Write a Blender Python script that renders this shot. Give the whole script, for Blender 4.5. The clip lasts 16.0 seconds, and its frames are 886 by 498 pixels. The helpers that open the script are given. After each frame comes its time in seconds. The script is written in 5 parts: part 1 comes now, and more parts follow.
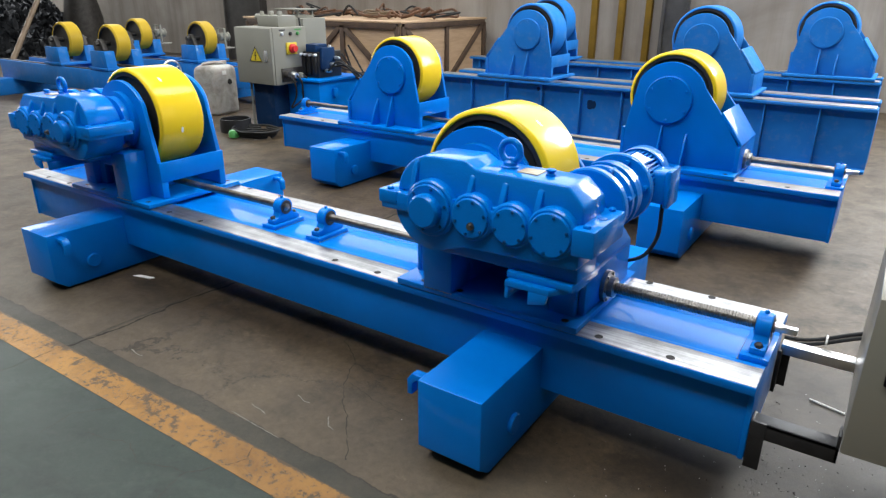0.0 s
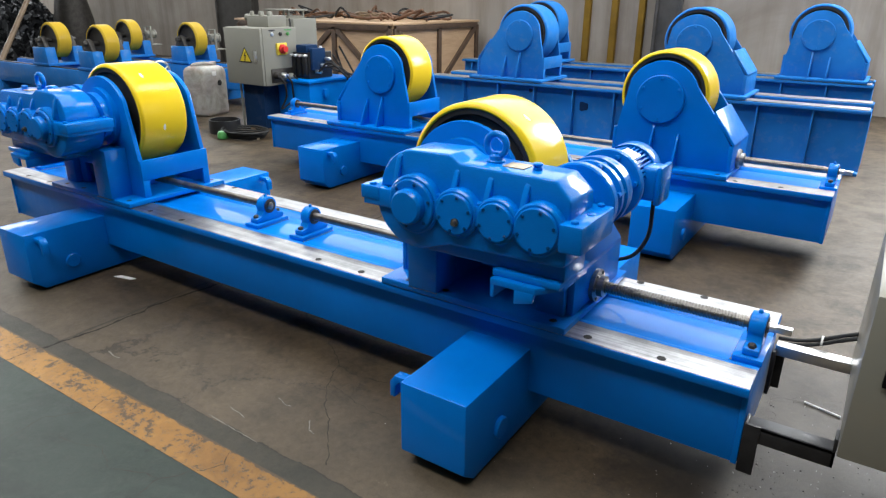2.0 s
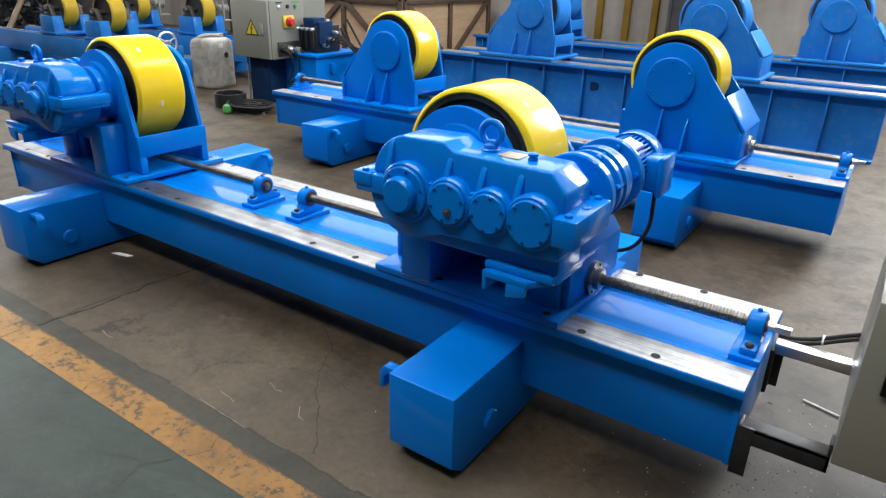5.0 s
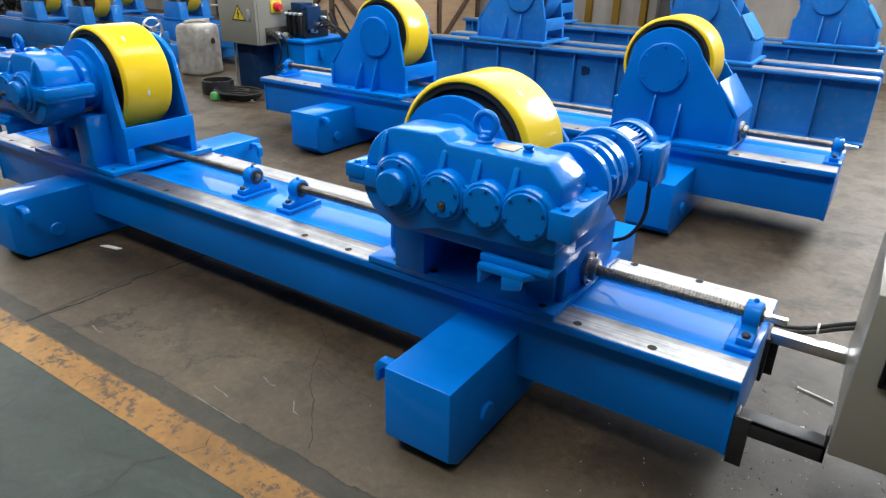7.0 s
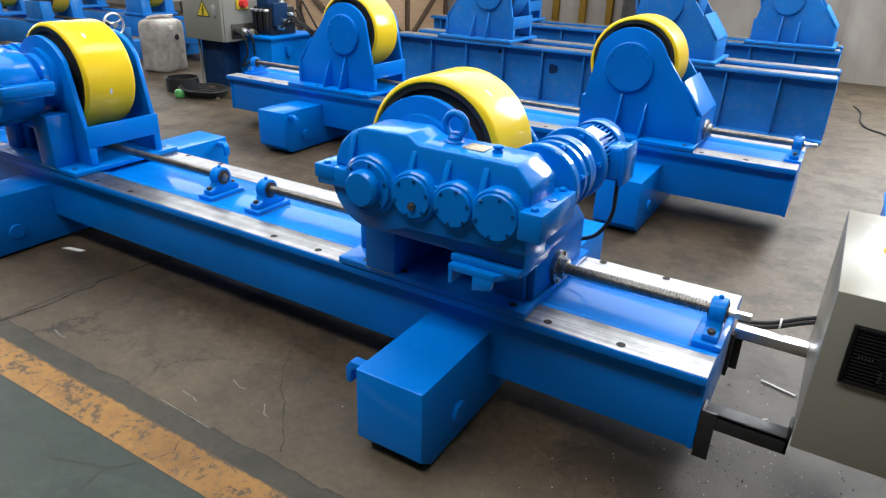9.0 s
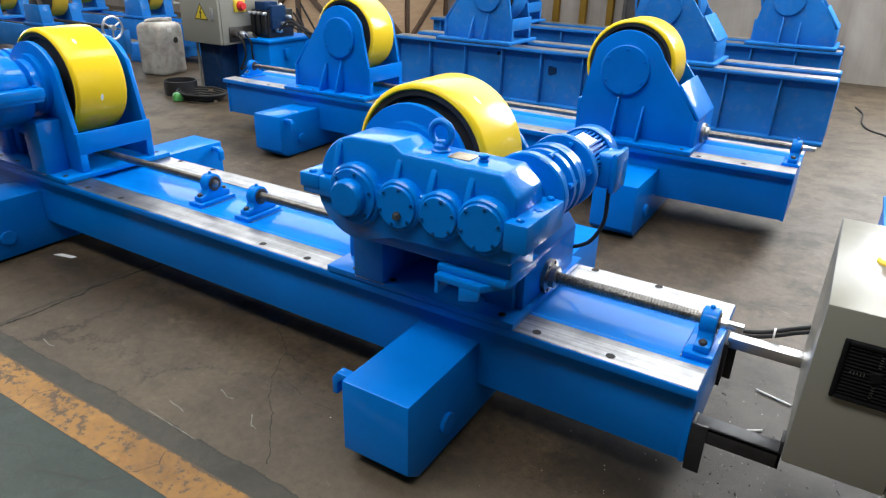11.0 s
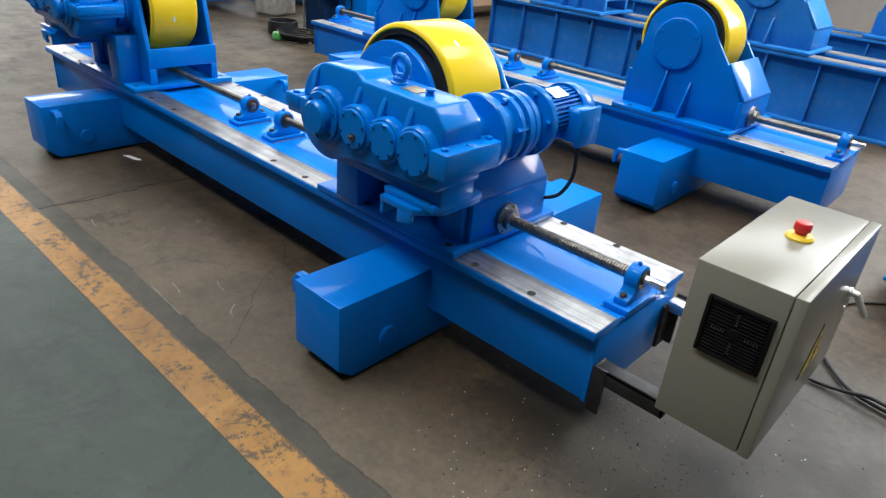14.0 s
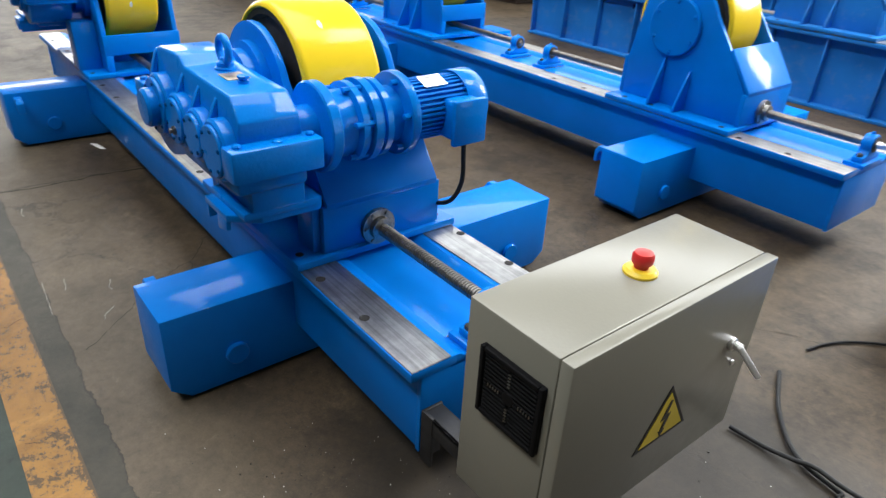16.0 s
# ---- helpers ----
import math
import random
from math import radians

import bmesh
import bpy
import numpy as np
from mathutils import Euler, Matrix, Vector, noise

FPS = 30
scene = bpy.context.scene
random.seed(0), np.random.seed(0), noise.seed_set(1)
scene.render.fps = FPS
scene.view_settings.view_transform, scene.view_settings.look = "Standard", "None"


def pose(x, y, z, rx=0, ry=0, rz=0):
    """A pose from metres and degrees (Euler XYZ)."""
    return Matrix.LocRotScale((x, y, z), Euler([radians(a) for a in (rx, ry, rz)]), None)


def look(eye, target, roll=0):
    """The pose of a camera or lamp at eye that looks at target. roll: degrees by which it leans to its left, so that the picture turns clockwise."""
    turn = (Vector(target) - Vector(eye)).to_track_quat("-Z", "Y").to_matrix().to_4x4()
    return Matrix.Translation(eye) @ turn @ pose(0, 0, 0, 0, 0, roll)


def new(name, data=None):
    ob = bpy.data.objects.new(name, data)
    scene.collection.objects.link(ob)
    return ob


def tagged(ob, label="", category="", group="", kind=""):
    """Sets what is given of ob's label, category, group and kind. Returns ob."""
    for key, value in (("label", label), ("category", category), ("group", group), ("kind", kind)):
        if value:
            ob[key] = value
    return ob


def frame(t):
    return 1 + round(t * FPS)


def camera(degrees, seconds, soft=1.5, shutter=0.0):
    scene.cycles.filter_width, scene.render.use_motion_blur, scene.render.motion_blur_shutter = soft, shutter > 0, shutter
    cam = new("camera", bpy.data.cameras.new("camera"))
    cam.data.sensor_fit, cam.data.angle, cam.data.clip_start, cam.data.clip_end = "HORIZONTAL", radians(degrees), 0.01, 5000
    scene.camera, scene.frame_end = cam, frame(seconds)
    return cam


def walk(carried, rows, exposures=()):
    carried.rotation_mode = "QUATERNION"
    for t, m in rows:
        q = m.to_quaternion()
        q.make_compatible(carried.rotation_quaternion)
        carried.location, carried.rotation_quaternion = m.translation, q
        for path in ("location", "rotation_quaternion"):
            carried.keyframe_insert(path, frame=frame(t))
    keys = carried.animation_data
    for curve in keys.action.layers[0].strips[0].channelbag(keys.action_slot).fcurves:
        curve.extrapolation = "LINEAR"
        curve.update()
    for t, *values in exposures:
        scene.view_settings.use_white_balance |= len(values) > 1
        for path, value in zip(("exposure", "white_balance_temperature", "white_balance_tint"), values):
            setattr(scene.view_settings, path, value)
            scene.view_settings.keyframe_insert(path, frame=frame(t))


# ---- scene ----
cam = camera(67.65, 16.0, 1.3, 0.5)
PATH = [
    (0, (0.128, -1.485, 1.186), (-0.914, 0.061, 0.460), 0.28),
    (0.5, (0.125, -1.463, 1.152), (-0.896, 0.097, 0.427), 0.78),
    (1, (0.121, -1.448, 1.151), (-0.898, 0.108, 0.417), 0.72),
    (1.5, (0.120, -1.439, 1.153), (-0.903, 0.114, 0.417), 0.79),
    (2, (0.124, -1.432, 1.148), (-0.906, 0.127, 0.436), 0.53),
    (2.5, (0.131, -1.432, 1.162), (-0.902, 0.129, 0.457), 1.21),
    (3, (0.139, -1.434, 1.167), (-0.896, 0.134, 0.482), 1.35),
    (3.5, (0.157, -1.441, 1.185), (-0.907, 0.105, 0.495), 0.53),
    (4, (0.147, -1.419, 1.161), (-0.914, 0.111, 0.429), 1.48),
    (6.5, (0.119, -1.336, 1.180), (-0.903, 0.178, 0.366), 1.15),
    (7, (0.110, -1.351, 1.179), (-0.894, 0.170, 0.355), 1.22),
    (7.5, (0.106, -1.366, 1.182), (-0.834, 0.191, 0.352), 1.18),
    (8, (0.099, -1.367, 1.186), (-0.807, 0.209, 0.352), 1.09),
    (8.5, (0.103, -1.363, 1.185), (-0.807, 0.215, 0.359), 1.67),
    (9, (0.108, -1.350, 1.187), (-0.818, 0.216, 0.357), 1.86),
    (11.5, (0.142, -1.262, 1.201), (-0.800, 0.295, 0.372), 1.43),
    (12, (0.233, -1.184, 1.204), (-0.901, 0.241, 0.377), 2.73),
    (12.5, (0.348, -1.126, 1.210), (-0.917, 0.184, 0.384), 3.25),
    (13, (0.407, -1.118, 1.205), (-0.835, 0.219, 0.386), 2.71),
    (13.5, (0.488, -1.169, 1.192), (-0.739, 0.160, 0.338), 4.44),
    (14, (0.556, -1.203, 1.186), (-0.606, 0.136, 0.259), 5.39),
    (14.5, (0.596, -1.146, 1.199), (-0.663, 0.126, 0.307), 2.69),
    (15, (0.703, -0.935, 1.176), (-0.599, 0.284, 0.271), 5.10),
    (15.5, (0.767, -0.753, 1.185), (-0.509, 0.476, 0.257), 3.89),
    (16, (0.781, -0.591, 1.156), (-0.562, 0.530, 0.186), 3.31),
]
walk(cam, [(t, look(eye, target, roll)) for t, eye, target, roll in PATH], [(0, 0.13), (9, 0.13), (12.5, 0.15), (14.2, 0.08), (15, 0.2), (16, 0.2)])

# ---------------------------------------------------------------- world, lights
world = bpy.data.worlds.new("world")
world.use_nodes = True
scene.world = world
wn = world.node_tree
sky = wn.nodes.new("ShaderNodeTexSky")
sky.sky_type = "NISHITA"
sky.sun_disc = False
sky.sun_elevation = radians(40)
sky.sun_rotation = radians(60)
wn.links.new(sky.outputs[0], wn.nodes["Background"].inputs[0])
wn.nodes["Background"].inputs[1].default_value = 0.1

HALL = dict(x0=-20.5, x1=6.0, y0=-9.0, y1=7.03, h=6.5)


def area_lamp(name, eye, target, sx, sy, watts, color, spread=180):
    lamp = bpy.data.lights.new(name, "AREA")
    lamp.spread = radians(spread)
    lamp.shape, lamp.size, lamp.size_y, lamp.energy, lamp.color = "RECTANGLE", sx, sy, watts, color
    ob = new(name, lamp)
    ob.matrix_world = look(eye, target)
    return ob


DAY = (0.955, 0.98, 0.985)
LAMPS = [
    # openings of the hall: high windows of the far wall, the gate at one end, windows at the other
    ("window_light", (-9.1, 6.98, 4.2), (-9.1, 0.0, 3.2), 22.2, 2.6, 830),
    ("gate_light", (5.95, 4.3, 2.4), (0.0, 4.3, 1.2), 2.6, 4.0, 18),
    ("window_light", (-20.4, 2.2, 3.6), (0.0, 1.6, 2.0), 7.0, 3.4, 660),
    ("window_light", (1.3, 6.95, 3.1), (1.3, 0.0, 3.1), 1.6, 2.2, 310),
    # fill lamps under the closed roof, added to brighten tops, fronts and the far end
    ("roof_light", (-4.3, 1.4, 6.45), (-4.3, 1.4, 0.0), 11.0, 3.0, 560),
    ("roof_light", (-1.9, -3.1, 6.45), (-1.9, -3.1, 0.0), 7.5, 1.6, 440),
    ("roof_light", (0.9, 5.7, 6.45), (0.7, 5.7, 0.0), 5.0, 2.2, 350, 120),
]
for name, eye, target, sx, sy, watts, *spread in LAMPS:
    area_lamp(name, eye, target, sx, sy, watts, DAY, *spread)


# ---------------------------------------------------------------- materials
def material(name, rough=0.5, metal=0.0):
    m = bpy.data.materials.new(name)
    m.use_nodes = True
    b = m.node_tree.nodes["Principled BSDF"]
    b.inputs["Roughness"].default_value = rough
    b.inputs["Metallic"].default_value = metal
    return m, m.node_tree, b


def add(nt, kind, **vals):
    n = nt.nodes.new(kind)
    for k, v in vals.items():
        n.inputs[k.replace("_", " ")].default_value = v
    return n


def coords(nt, scale=(1, 1, 1)):
    tc = nt.nodes.new("ShaderNodeTexCoord")
    mp = add(nt, "ShaderNodeMapping", Scale=scale)
    nt.links.new(tc.outputs["Object"], mp.inputs["Vector"])
    return mp.outputs["Vector"]


def noise_tex(nt, vec, scale, detail=4.0, rough=0.55, distort=0.0):
    n = add(nt, "ShaderNodeTexNoise", Scale=scale, Detail=detail, Roughness=rough, Distortion=distort)
    nt.links.new(vec, n.inputs["Vector"])
    return n.outputs["Fac"]


def ramp(nt, fac, stops):
    r = nt.nodes.new("ShaderNodeValToRGB")
    els = r.color_ramp.elements
    while len(els) < len(stops):
        els.new(0.5)
    for e, (p, c) in zip(els, stops):
        e.position = p
        e.color = (*c, 1.0) if len(c) == 3 else c
    nt.links.new(fac, r.inputs["Fac"])
    return r.outputs["Color"]


def mix(nt, fac, a, b, mode="MIX"):
    n = nt.nodes.new("ShaderNodeMix")
    n.data_type, n.blend_type = "RGBA", mode
    for sock, v in ((n.inputs[0], fac), (n.inputs[6], a), (n.inputs[7], b)):
        if isinstance(v, (int, float)):
            sock.default_value = v
        elif isinstance(v, tuple):
            sock.default_value = (*v, 1.0)
        else:
            nt.links.new(v, sock)
    return n.outputs[2]


def maths(nt, op, a, b=0.0, c=0.0):
    n = nt.nodes.new("ShaderNodeMath")
    n.operation = op
    for sock, v in zip(n.inputs, (a, b, c)):
        if isinstance(v, (int, float)):
            sock.default_value = v
        else:
            nt.links.new(v, sock)
    return n.outputs[0]


def bump(nt, bsdf, height, strength, distance=0.002):
    n = add(nt, "ShaderNodeBump", Strength=strength, Distance=distance)
    nt.links.new(height, n.inputs["Height"])
    nt.links.new(n.outputs["Normal"], bsdf.inputs["Normal"])


def paint(name, base, rough=0.32, dark=0.75, coat=0.16, peel=0.12, dust=0.0, dust_color=(0.25, 0.24, 0.22), sheen=0.14):
    """Gloss paint over steel: uneven tone, orange peel, a little dust."""
    m, nt, b = material(name, rough)
    v = coords(nt)
    big = noise_tex(nt, v, 3.0, 5.0)
    col = ramp(nt, big, [(0.3, tuple(c * dark for c in base)), (0.7, base)])
    grime = ramp(nt, noise_tex(nt, v, 14.0, 8.0, 0.7), [(0.52, (0, 0, 0)), (0.75, (1, 1, 1))])
    col = mix(nt, maths(nt, "MULTIPLY", grime, 0.03 + dust), col, dust_color)
    nt.links.new(col, b.inputs["Base Color"])
    r = maths(nt, "MULTIPLY_ADD", noise_tex(nt, v, 25.0, 6.0, 0.7), 0.3 + dust, rough - 0.12)
    nt.links.new(r, b.inputs["Roughness"])
    b.inputs["Specular IOR Level"].default_value = 0.035
    b.inputs["Coat Weight"].default_value = coat
    b.inputs["Coat Roughness"].default_value = sheen
    bump(nt, b, noise_tex(nt, v, 160.0, 3.0), peel, 0.001)
    return m


def plain(name, base, rough=0.5, metal=0.0, vary=0.25, scale=12.0, relief=0.1):
    m, nt, b = material(name, rough, metal)
    v = coords(nt)
    n = noise_tex(nt, v, scale, 6.0, 0.65)
    col = ramp(nt, n, [(0.3, tuple(c * (1 - vary) for c in base)), (0.7, tuple(min(1, c * (1 + vary * 0.5)) for c in base))])
    nt.links.new(col, b.inputs["Base Color"])
    nt.links.new(maths(nt, "MULTIPLY_ADD", noise_tex(nt, v, scale * 3, 5.0, 0.7), 0.25, rough - 0.12), b.inputs["Roughness"])
    bump(nt, b, noise_tex(nt, v, scale * 12, 4.0), relief, 0.001)
    return m


def brushed(name, base, rough, scale=(3.0, 160.0, 160.0), stain=0.35):
    """Machined steel with tool marks along x."""
    m, nt, b = material(name, rough, 1.0)
    streak = noise_tex(nt, coords(nt, scale), 1.0, 5.0, 0.7)
    v = coords(nt)
    blot = noise_tex(nt, v, 9.0, 7.0, 0.65)
    col = mix(nt, ramp(nt, blot, [(0.35, (0, 0, 0)), (0.7, (1, 1, 1))]), tuple(c * (1 - stain) for c in base), base)
    band = noise_tex(nt, coords(nt, (0.5, 38.0, 38.0)), 1.0, 3.0, 0.6)
    col = mix(nt, 0.6, col, ramp(nt, band, [(0.35, (0.45, 0.45, 0.45)), (0.62, (1.1, 1.1, 1.1))]), "MULTIPLY")
    col = mix(nt, 0.35, col, ramp(nt, streak, [(0.35, (0.15, 0.15, 0.15)), (0.6, (1, 1, 1))]), "MULTIPLY")
    nt.links.new(col, b.inputs["Base Color"])
    nt.links.new(maths(nt, "MULTIPLY_ADD", streak, 0.25, rough - 0.1), b.inputs["Roughness"])
    bump(nt, b, streak, 0.15, 0.001)
    return m


BLUE_BASE = (0.0, 0.18, 0.665)
BLUE = paint("blue_paint", BLUE_BASE, 0.36, 0.8, 0.27, dust_color=(0.02, 0.12, 0.4), sheen=0.075)
BLUE_CAST = paint("blue_paint_cast", (0.0, 0.188, 0.68), 0.28, 0.75, 0.42, 0.9, dust_color=(0.02, 0.12, 0.38), sheen=0.06)
BLUE_SATIN = paint("blue_satin_paint", (0.0, 0.18, 0.64), 0.5, 0.8, 0.08, 0.2, dust_color=(0.02, 0.12, 0.38), sheen=0.25)
# dusty blue, greyed so that the haze over the far machines is in it
BLUE_DUST_HAZE = paint("blue_paint_dust_haze", (0.018, 0.185, 0.56), 0.42, 0.75, 0.2, 0.15, 0.22)
BLUE_DARK = paint("dark_blue_paint", (0.012, 0.04, 0.11), 0.45, 0.7, 0.05, 0.15, 0.1)
# this dark blue carries the shade of the recessed cover screws
BLUE_DIMPLE = paint("dark_blue_dimple_shade", (0.0, 0.06, 0.22), 0.45, 0.7, 0.05, 0.15, 0.1)
STEEL = brushed("machined_steel", (0.6, 0.6, 0.605), 0.34, stain=0.5)
STEEL_OLD = brushed("dull_machined_steel", (0.54, 0.53, 0.51), 0.36, stain=0.4)
SCREW = brushed("spindle_steel", (0.38, 0.355, 0.33), 0.38, (40.0, 40.0, 40.0), 0.4)
CHROME = plain("bright_metal", (0.88, 0.88, 0.88), 0.34, 1.0, 0.1, 20.0, 0.05)
IRON = plain("dark_iron", (0.06, 0.055, 0.05), 0.5, 0.6, 0.4, 18.0, 0.3)
BLACK = plain("black_paint", (0.012, 0.012, 0.013), 0.5, 0.0, 0.4, 15.0, 0.1)
GRILLE = plain("black_plastic", (0.006, 0.006, 0.007), 0.6, 0.0, 0.2, 15.0, 0.05)
GRILLE.node_tree.nodes["Principled BSDF"].inputs["Specular IOR Level"].default_value = 0.12
BRACKET = plain("worn_black_steel", (0.022, 0.022, 0.024), 0.5, 0.2, 0.6, 14.0, 0.2)
RUBBER = plain("black_rubber", (0.007, 0.007, 0.007), 0.7, 0.0, 0.4, 25.0, 0.2)
# for flat dark discs: the shade inside a hole is put into the colour
HOLE_SHADE = plain("hole_shade", (0.008, 0.007, 0.007), 0.8, 0.0, 0.2, 30.0, 0.1)
GREY = paint("cabinet_grey_paint", (0.232, 0.222, 0.182), 0.36, 0.93, 0.75, 0.25, 0.0, (0.2, 0.19, 0.17), 0.24)
GREY_FAR = paint("cabinet_light_grey_paint", (0.255, 0.25, 0.215), 0.45, 0.9, 0.05, 0.2, 0.05)
SIGN_YELLOW = plain("sign_yellow", (0.66, 0.50, 0.03), 0.4, 0.0, 0.1, 8.0, 0.02)
SIGN_BLACK = plain("sign_black", (0.012, 0.012, 0.012), 0.45, 0.0, 0.2, 8.0, 0.02)
RED = plain("red_plastic", (0.62, 0.022, 0.02), 0.35, 0.0, 0.08, 10.0, 0.03)
BUTTON_YELLOW = plain("yellow_plastic", (0.80, 0.56, 0.03), 0.35, 0.0, 0.08, 10.0, 0.03)
GREEN_PLASTIC = plain("green_plastic", (0.06, 0.26, 0.06), 0.4, 0.0, 0.25, 20.0, 0.1)
BRASS = plain("name_plate_metal", (0.42, 0.36, 0.26), 0.4, 0.8, 0.25, 60.0, 0.1)
YELLOW = paint("yellow_polyurethane", (0.85, 0.59, 0.022), 0.34, 0.93, 0.45, 0.1, 0.0, (0.45, 0.3, 0.05))
YELLOW_OLD = paint("worn_yellow_polyurethane", (0.55, 0.37, 0.035), 0.42, 0.8, 0.1, 0.1, 0.1, (0.3, 0.2, 0.08))
BAR_YELLOW = paint("yellow_bar_paint", (0.27, 0.16, 0.03), 0.5, 0.6, 0.0, 0.1, 0.3, (0.12, 0.09, 0.06))
LEVER = plain("handle_white", (0.9, 0.9, 0.89), 0.3, 0.0, 0.06, 20.0, 0.05)
WHITE_TAPE = plain("white_scuff", (0.75, 0.74, 0.70), 0.5, 0.0, 0.1, 60.0, 0.1)


def plywood():
    m, nt, b = material("plywood", 0.6)
    g = noise_tex(nt, coords(nt, (1.2, 1.2, 14.0)), 3.0, 6.0, 0.6, 1.0)
    v = coords(nt)
    col = ramp(nt, g, [(0.3, (0.42, 0.27, 0.15)), (0.6, (0.56, 0.38, 0.23)), (0.8, (0.48, 0.30, 0.18))])
    col = mix(nt, maths(nt, "MULTIPLY", noise_tex(nt, v, 2.5, 5.0), 0.5), col, (0.30, 0.20, 0.12))
    nt.links.new(col, b.inputs["Base Color"])
    bump(nt, b, g, 0.2, 0.002)
    return m


def plaster():
    """Grey-brown rendered factory wall, stained towards its foot by splashes and with streaks."""
    m, nt, b = material("wall_render", 0.85)
    v = coords(nt)
    big = noise_tex(nt, v, 0.7, 6.0, 0.6, 0.5)
    streak = noise_tex(nt, coords(nt, (3.0, 3.0, 0.25)), 1.0, 6.0, 0.65)
    col = ramp(nt, big, [(0.3, (0.225, 0.19, 0.158)), (0.5, (0.33, 0.29, 0.25)), (0.72, (0.42, 0.38, 0.34))])
    col = mix(nt, maths(nt, "MULTIPLY", ramp(nt, streak, [(0.45, (0, 0, 0)), (0.7, (1, 1, 1))]), 0.55), col, (0.15, 0.12, 0.095))
    nt.links.new(col, b.inputs["Base Color"])
    bump(nt, b, noise_tex(nt, v, 30.0, 6.0, 0.7), 0.35, 0.004)
    return m


def concrete():
    """Worn workshop concrete: blotches, oil, pale scratches, grit, joints and hairline cracks."""
    m, nt, b = material("concrete_floor", 0.5)
    v = coords(nt)
    big = noise_tex(nt, v, 0.8, 7.0, 0.62, 0.5)
    mid = noise_tex(nt, v, 4.0, 10.0, 0.74, 0.15)
    fine = noise_tex(nt, v, 38.0, 10.0, 0.8)
    grit = noise_tex(nt, v, 210.0, 4.0, 0.8)
    chip = ramp(nt, noise_tex(nt, v, 22.0, 9.0, 0.8, 0.8), [(0.62, (0, 0, 0)), (0.67, (1, 1, 1))])
    spot = ramp(nt, noise_tex(nt, coords(nt, (1.3, 0.9, 1.0)), 15.0, 6.0, 0.7, 1.0), [(0.64, (0, 0, 0)), (0.70, (1, 1, 1))])
    col = ramp(nt, big, [(0.28, (0.046, 0.0338, 0.0204)), (0.5, (0.098, 0.0726, 0.0445)), (0.72, (0.145, 0.110, 0.069))])
    col = mix(nt, maths(nt, "MULTIPLY", ramp(nt, mid, [(0.46, (0, 0, 0)), (0.64, (1, 1, 1))]), 0.76), col, (0.024, 0.019, 0.0135))
    pale = ramp(nt, noise_tex(nt, v, 7.0, 11.0, 0.8, 0.25), [(0.55, (0, 0, 0)), (0.70, (1, 1, 1))])
    col = mix(nt, maths(nt, "MULTIPLY", pale, 0.55), col, (0.228, 0.176, 0.115))
    scratch = ramp(nt, noise_tex(nt, coords(nt, (2.0, 26.0, 1.0)), 1.6, 8.0, 0.75, 0.4), [(0.66, (0, 0, 0)), (0.73, (1, 1, 1))])
    col = mix(nt, maths(nt, "MULTIPLY", scratch, 0.25), col, (0.3152, 0.2730, 0.1987))
    col = mix(nt, 0.85, col, ramp(nt, fine, [(0.3, (0.35, 0.35, 0.35)), (0.5, (0.9, 0.9, 0.9)), (0.72, (1.35, 1.33, 1.3))]), "MULTIPLY")
    col = mix(nt, 0.45, col, ramp(nt, grit, [(0.35, (0.4, 0.4, 0.4)), (0.6, (1.15, 1.15, 1.15))]), "MULTIPLY")
    col = mix(nt, maths(nt, "MULTIPLY", chip, maths(nt, "MULTIPLY_ADD", big, 0.8, -0.1)), col, (0.3152, 0.2672, 0.1797))
    col = mix(nt, maths(nt, "MULTIPLY", spot, 0.6), col, (0.026, 0.021, 0.015))
    sep = nt.nodes.new("ShaderNodeSeparateXYZ")
    nt.links.new(v, sep.inputs[0])
    wob = maths(nt, "MULTIPLY_ADD", noise_tex(nt, v, 7.0, 8.0, 0.75), 0.06, -0.03)
    # old oil in the concrete round the bed's end, widened to dim the bright floor
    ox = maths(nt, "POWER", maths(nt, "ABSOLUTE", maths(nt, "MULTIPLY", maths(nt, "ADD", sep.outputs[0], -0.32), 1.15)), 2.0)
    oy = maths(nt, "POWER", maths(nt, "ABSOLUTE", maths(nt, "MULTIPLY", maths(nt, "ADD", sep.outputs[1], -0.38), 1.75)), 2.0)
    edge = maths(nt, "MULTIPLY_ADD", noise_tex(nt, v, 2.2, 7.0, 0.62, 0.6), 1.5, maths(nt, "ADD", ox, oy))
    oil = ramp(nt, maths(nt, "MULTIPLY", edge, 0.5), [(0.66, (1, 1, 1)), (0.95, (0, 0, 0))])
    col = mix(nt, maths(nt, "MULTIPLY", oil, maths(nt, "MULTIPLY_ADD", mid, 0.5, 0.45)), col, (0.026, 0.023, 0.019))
    # paler band beside the joint, with a ragged edge
    pale_band = maths(nt, "MULTIPLY_ADD", noise_tex(nt, v, 3.0, 7.0, 0.65), 0.35, sep.outputs[1])
    pale_band = ramp(nt, maths(nt, "ADD", pale_band, 0.5), [(0.38, (1, 1, 1)), (0.60, (0, 0, 0))])
    col = mix(nt, maths(nt, "MULTIPLY", pale_band, maths(nt, "MULTIPLY_ADD", fine, 0.5, 0.12)), col, (0.19, 0.165, 0.13))
    # darker sealed strip along the painted line
    ys = maths(nt, "ADD", sep.outputs[1], wob)
    strip = maths(nt, "MULTIPLY", maths(nt, "LESS_THAN", ys, -0.452), maths(nt, "GREATER_THAN", ys, -0.61))
    col = mix(nt, maths(nt, "MULTIPLY", strip, maths(nt, "MULTIPLY_ADD", mid, 0.8, 0.3)), col, (0.031, 0.037, 0.032))
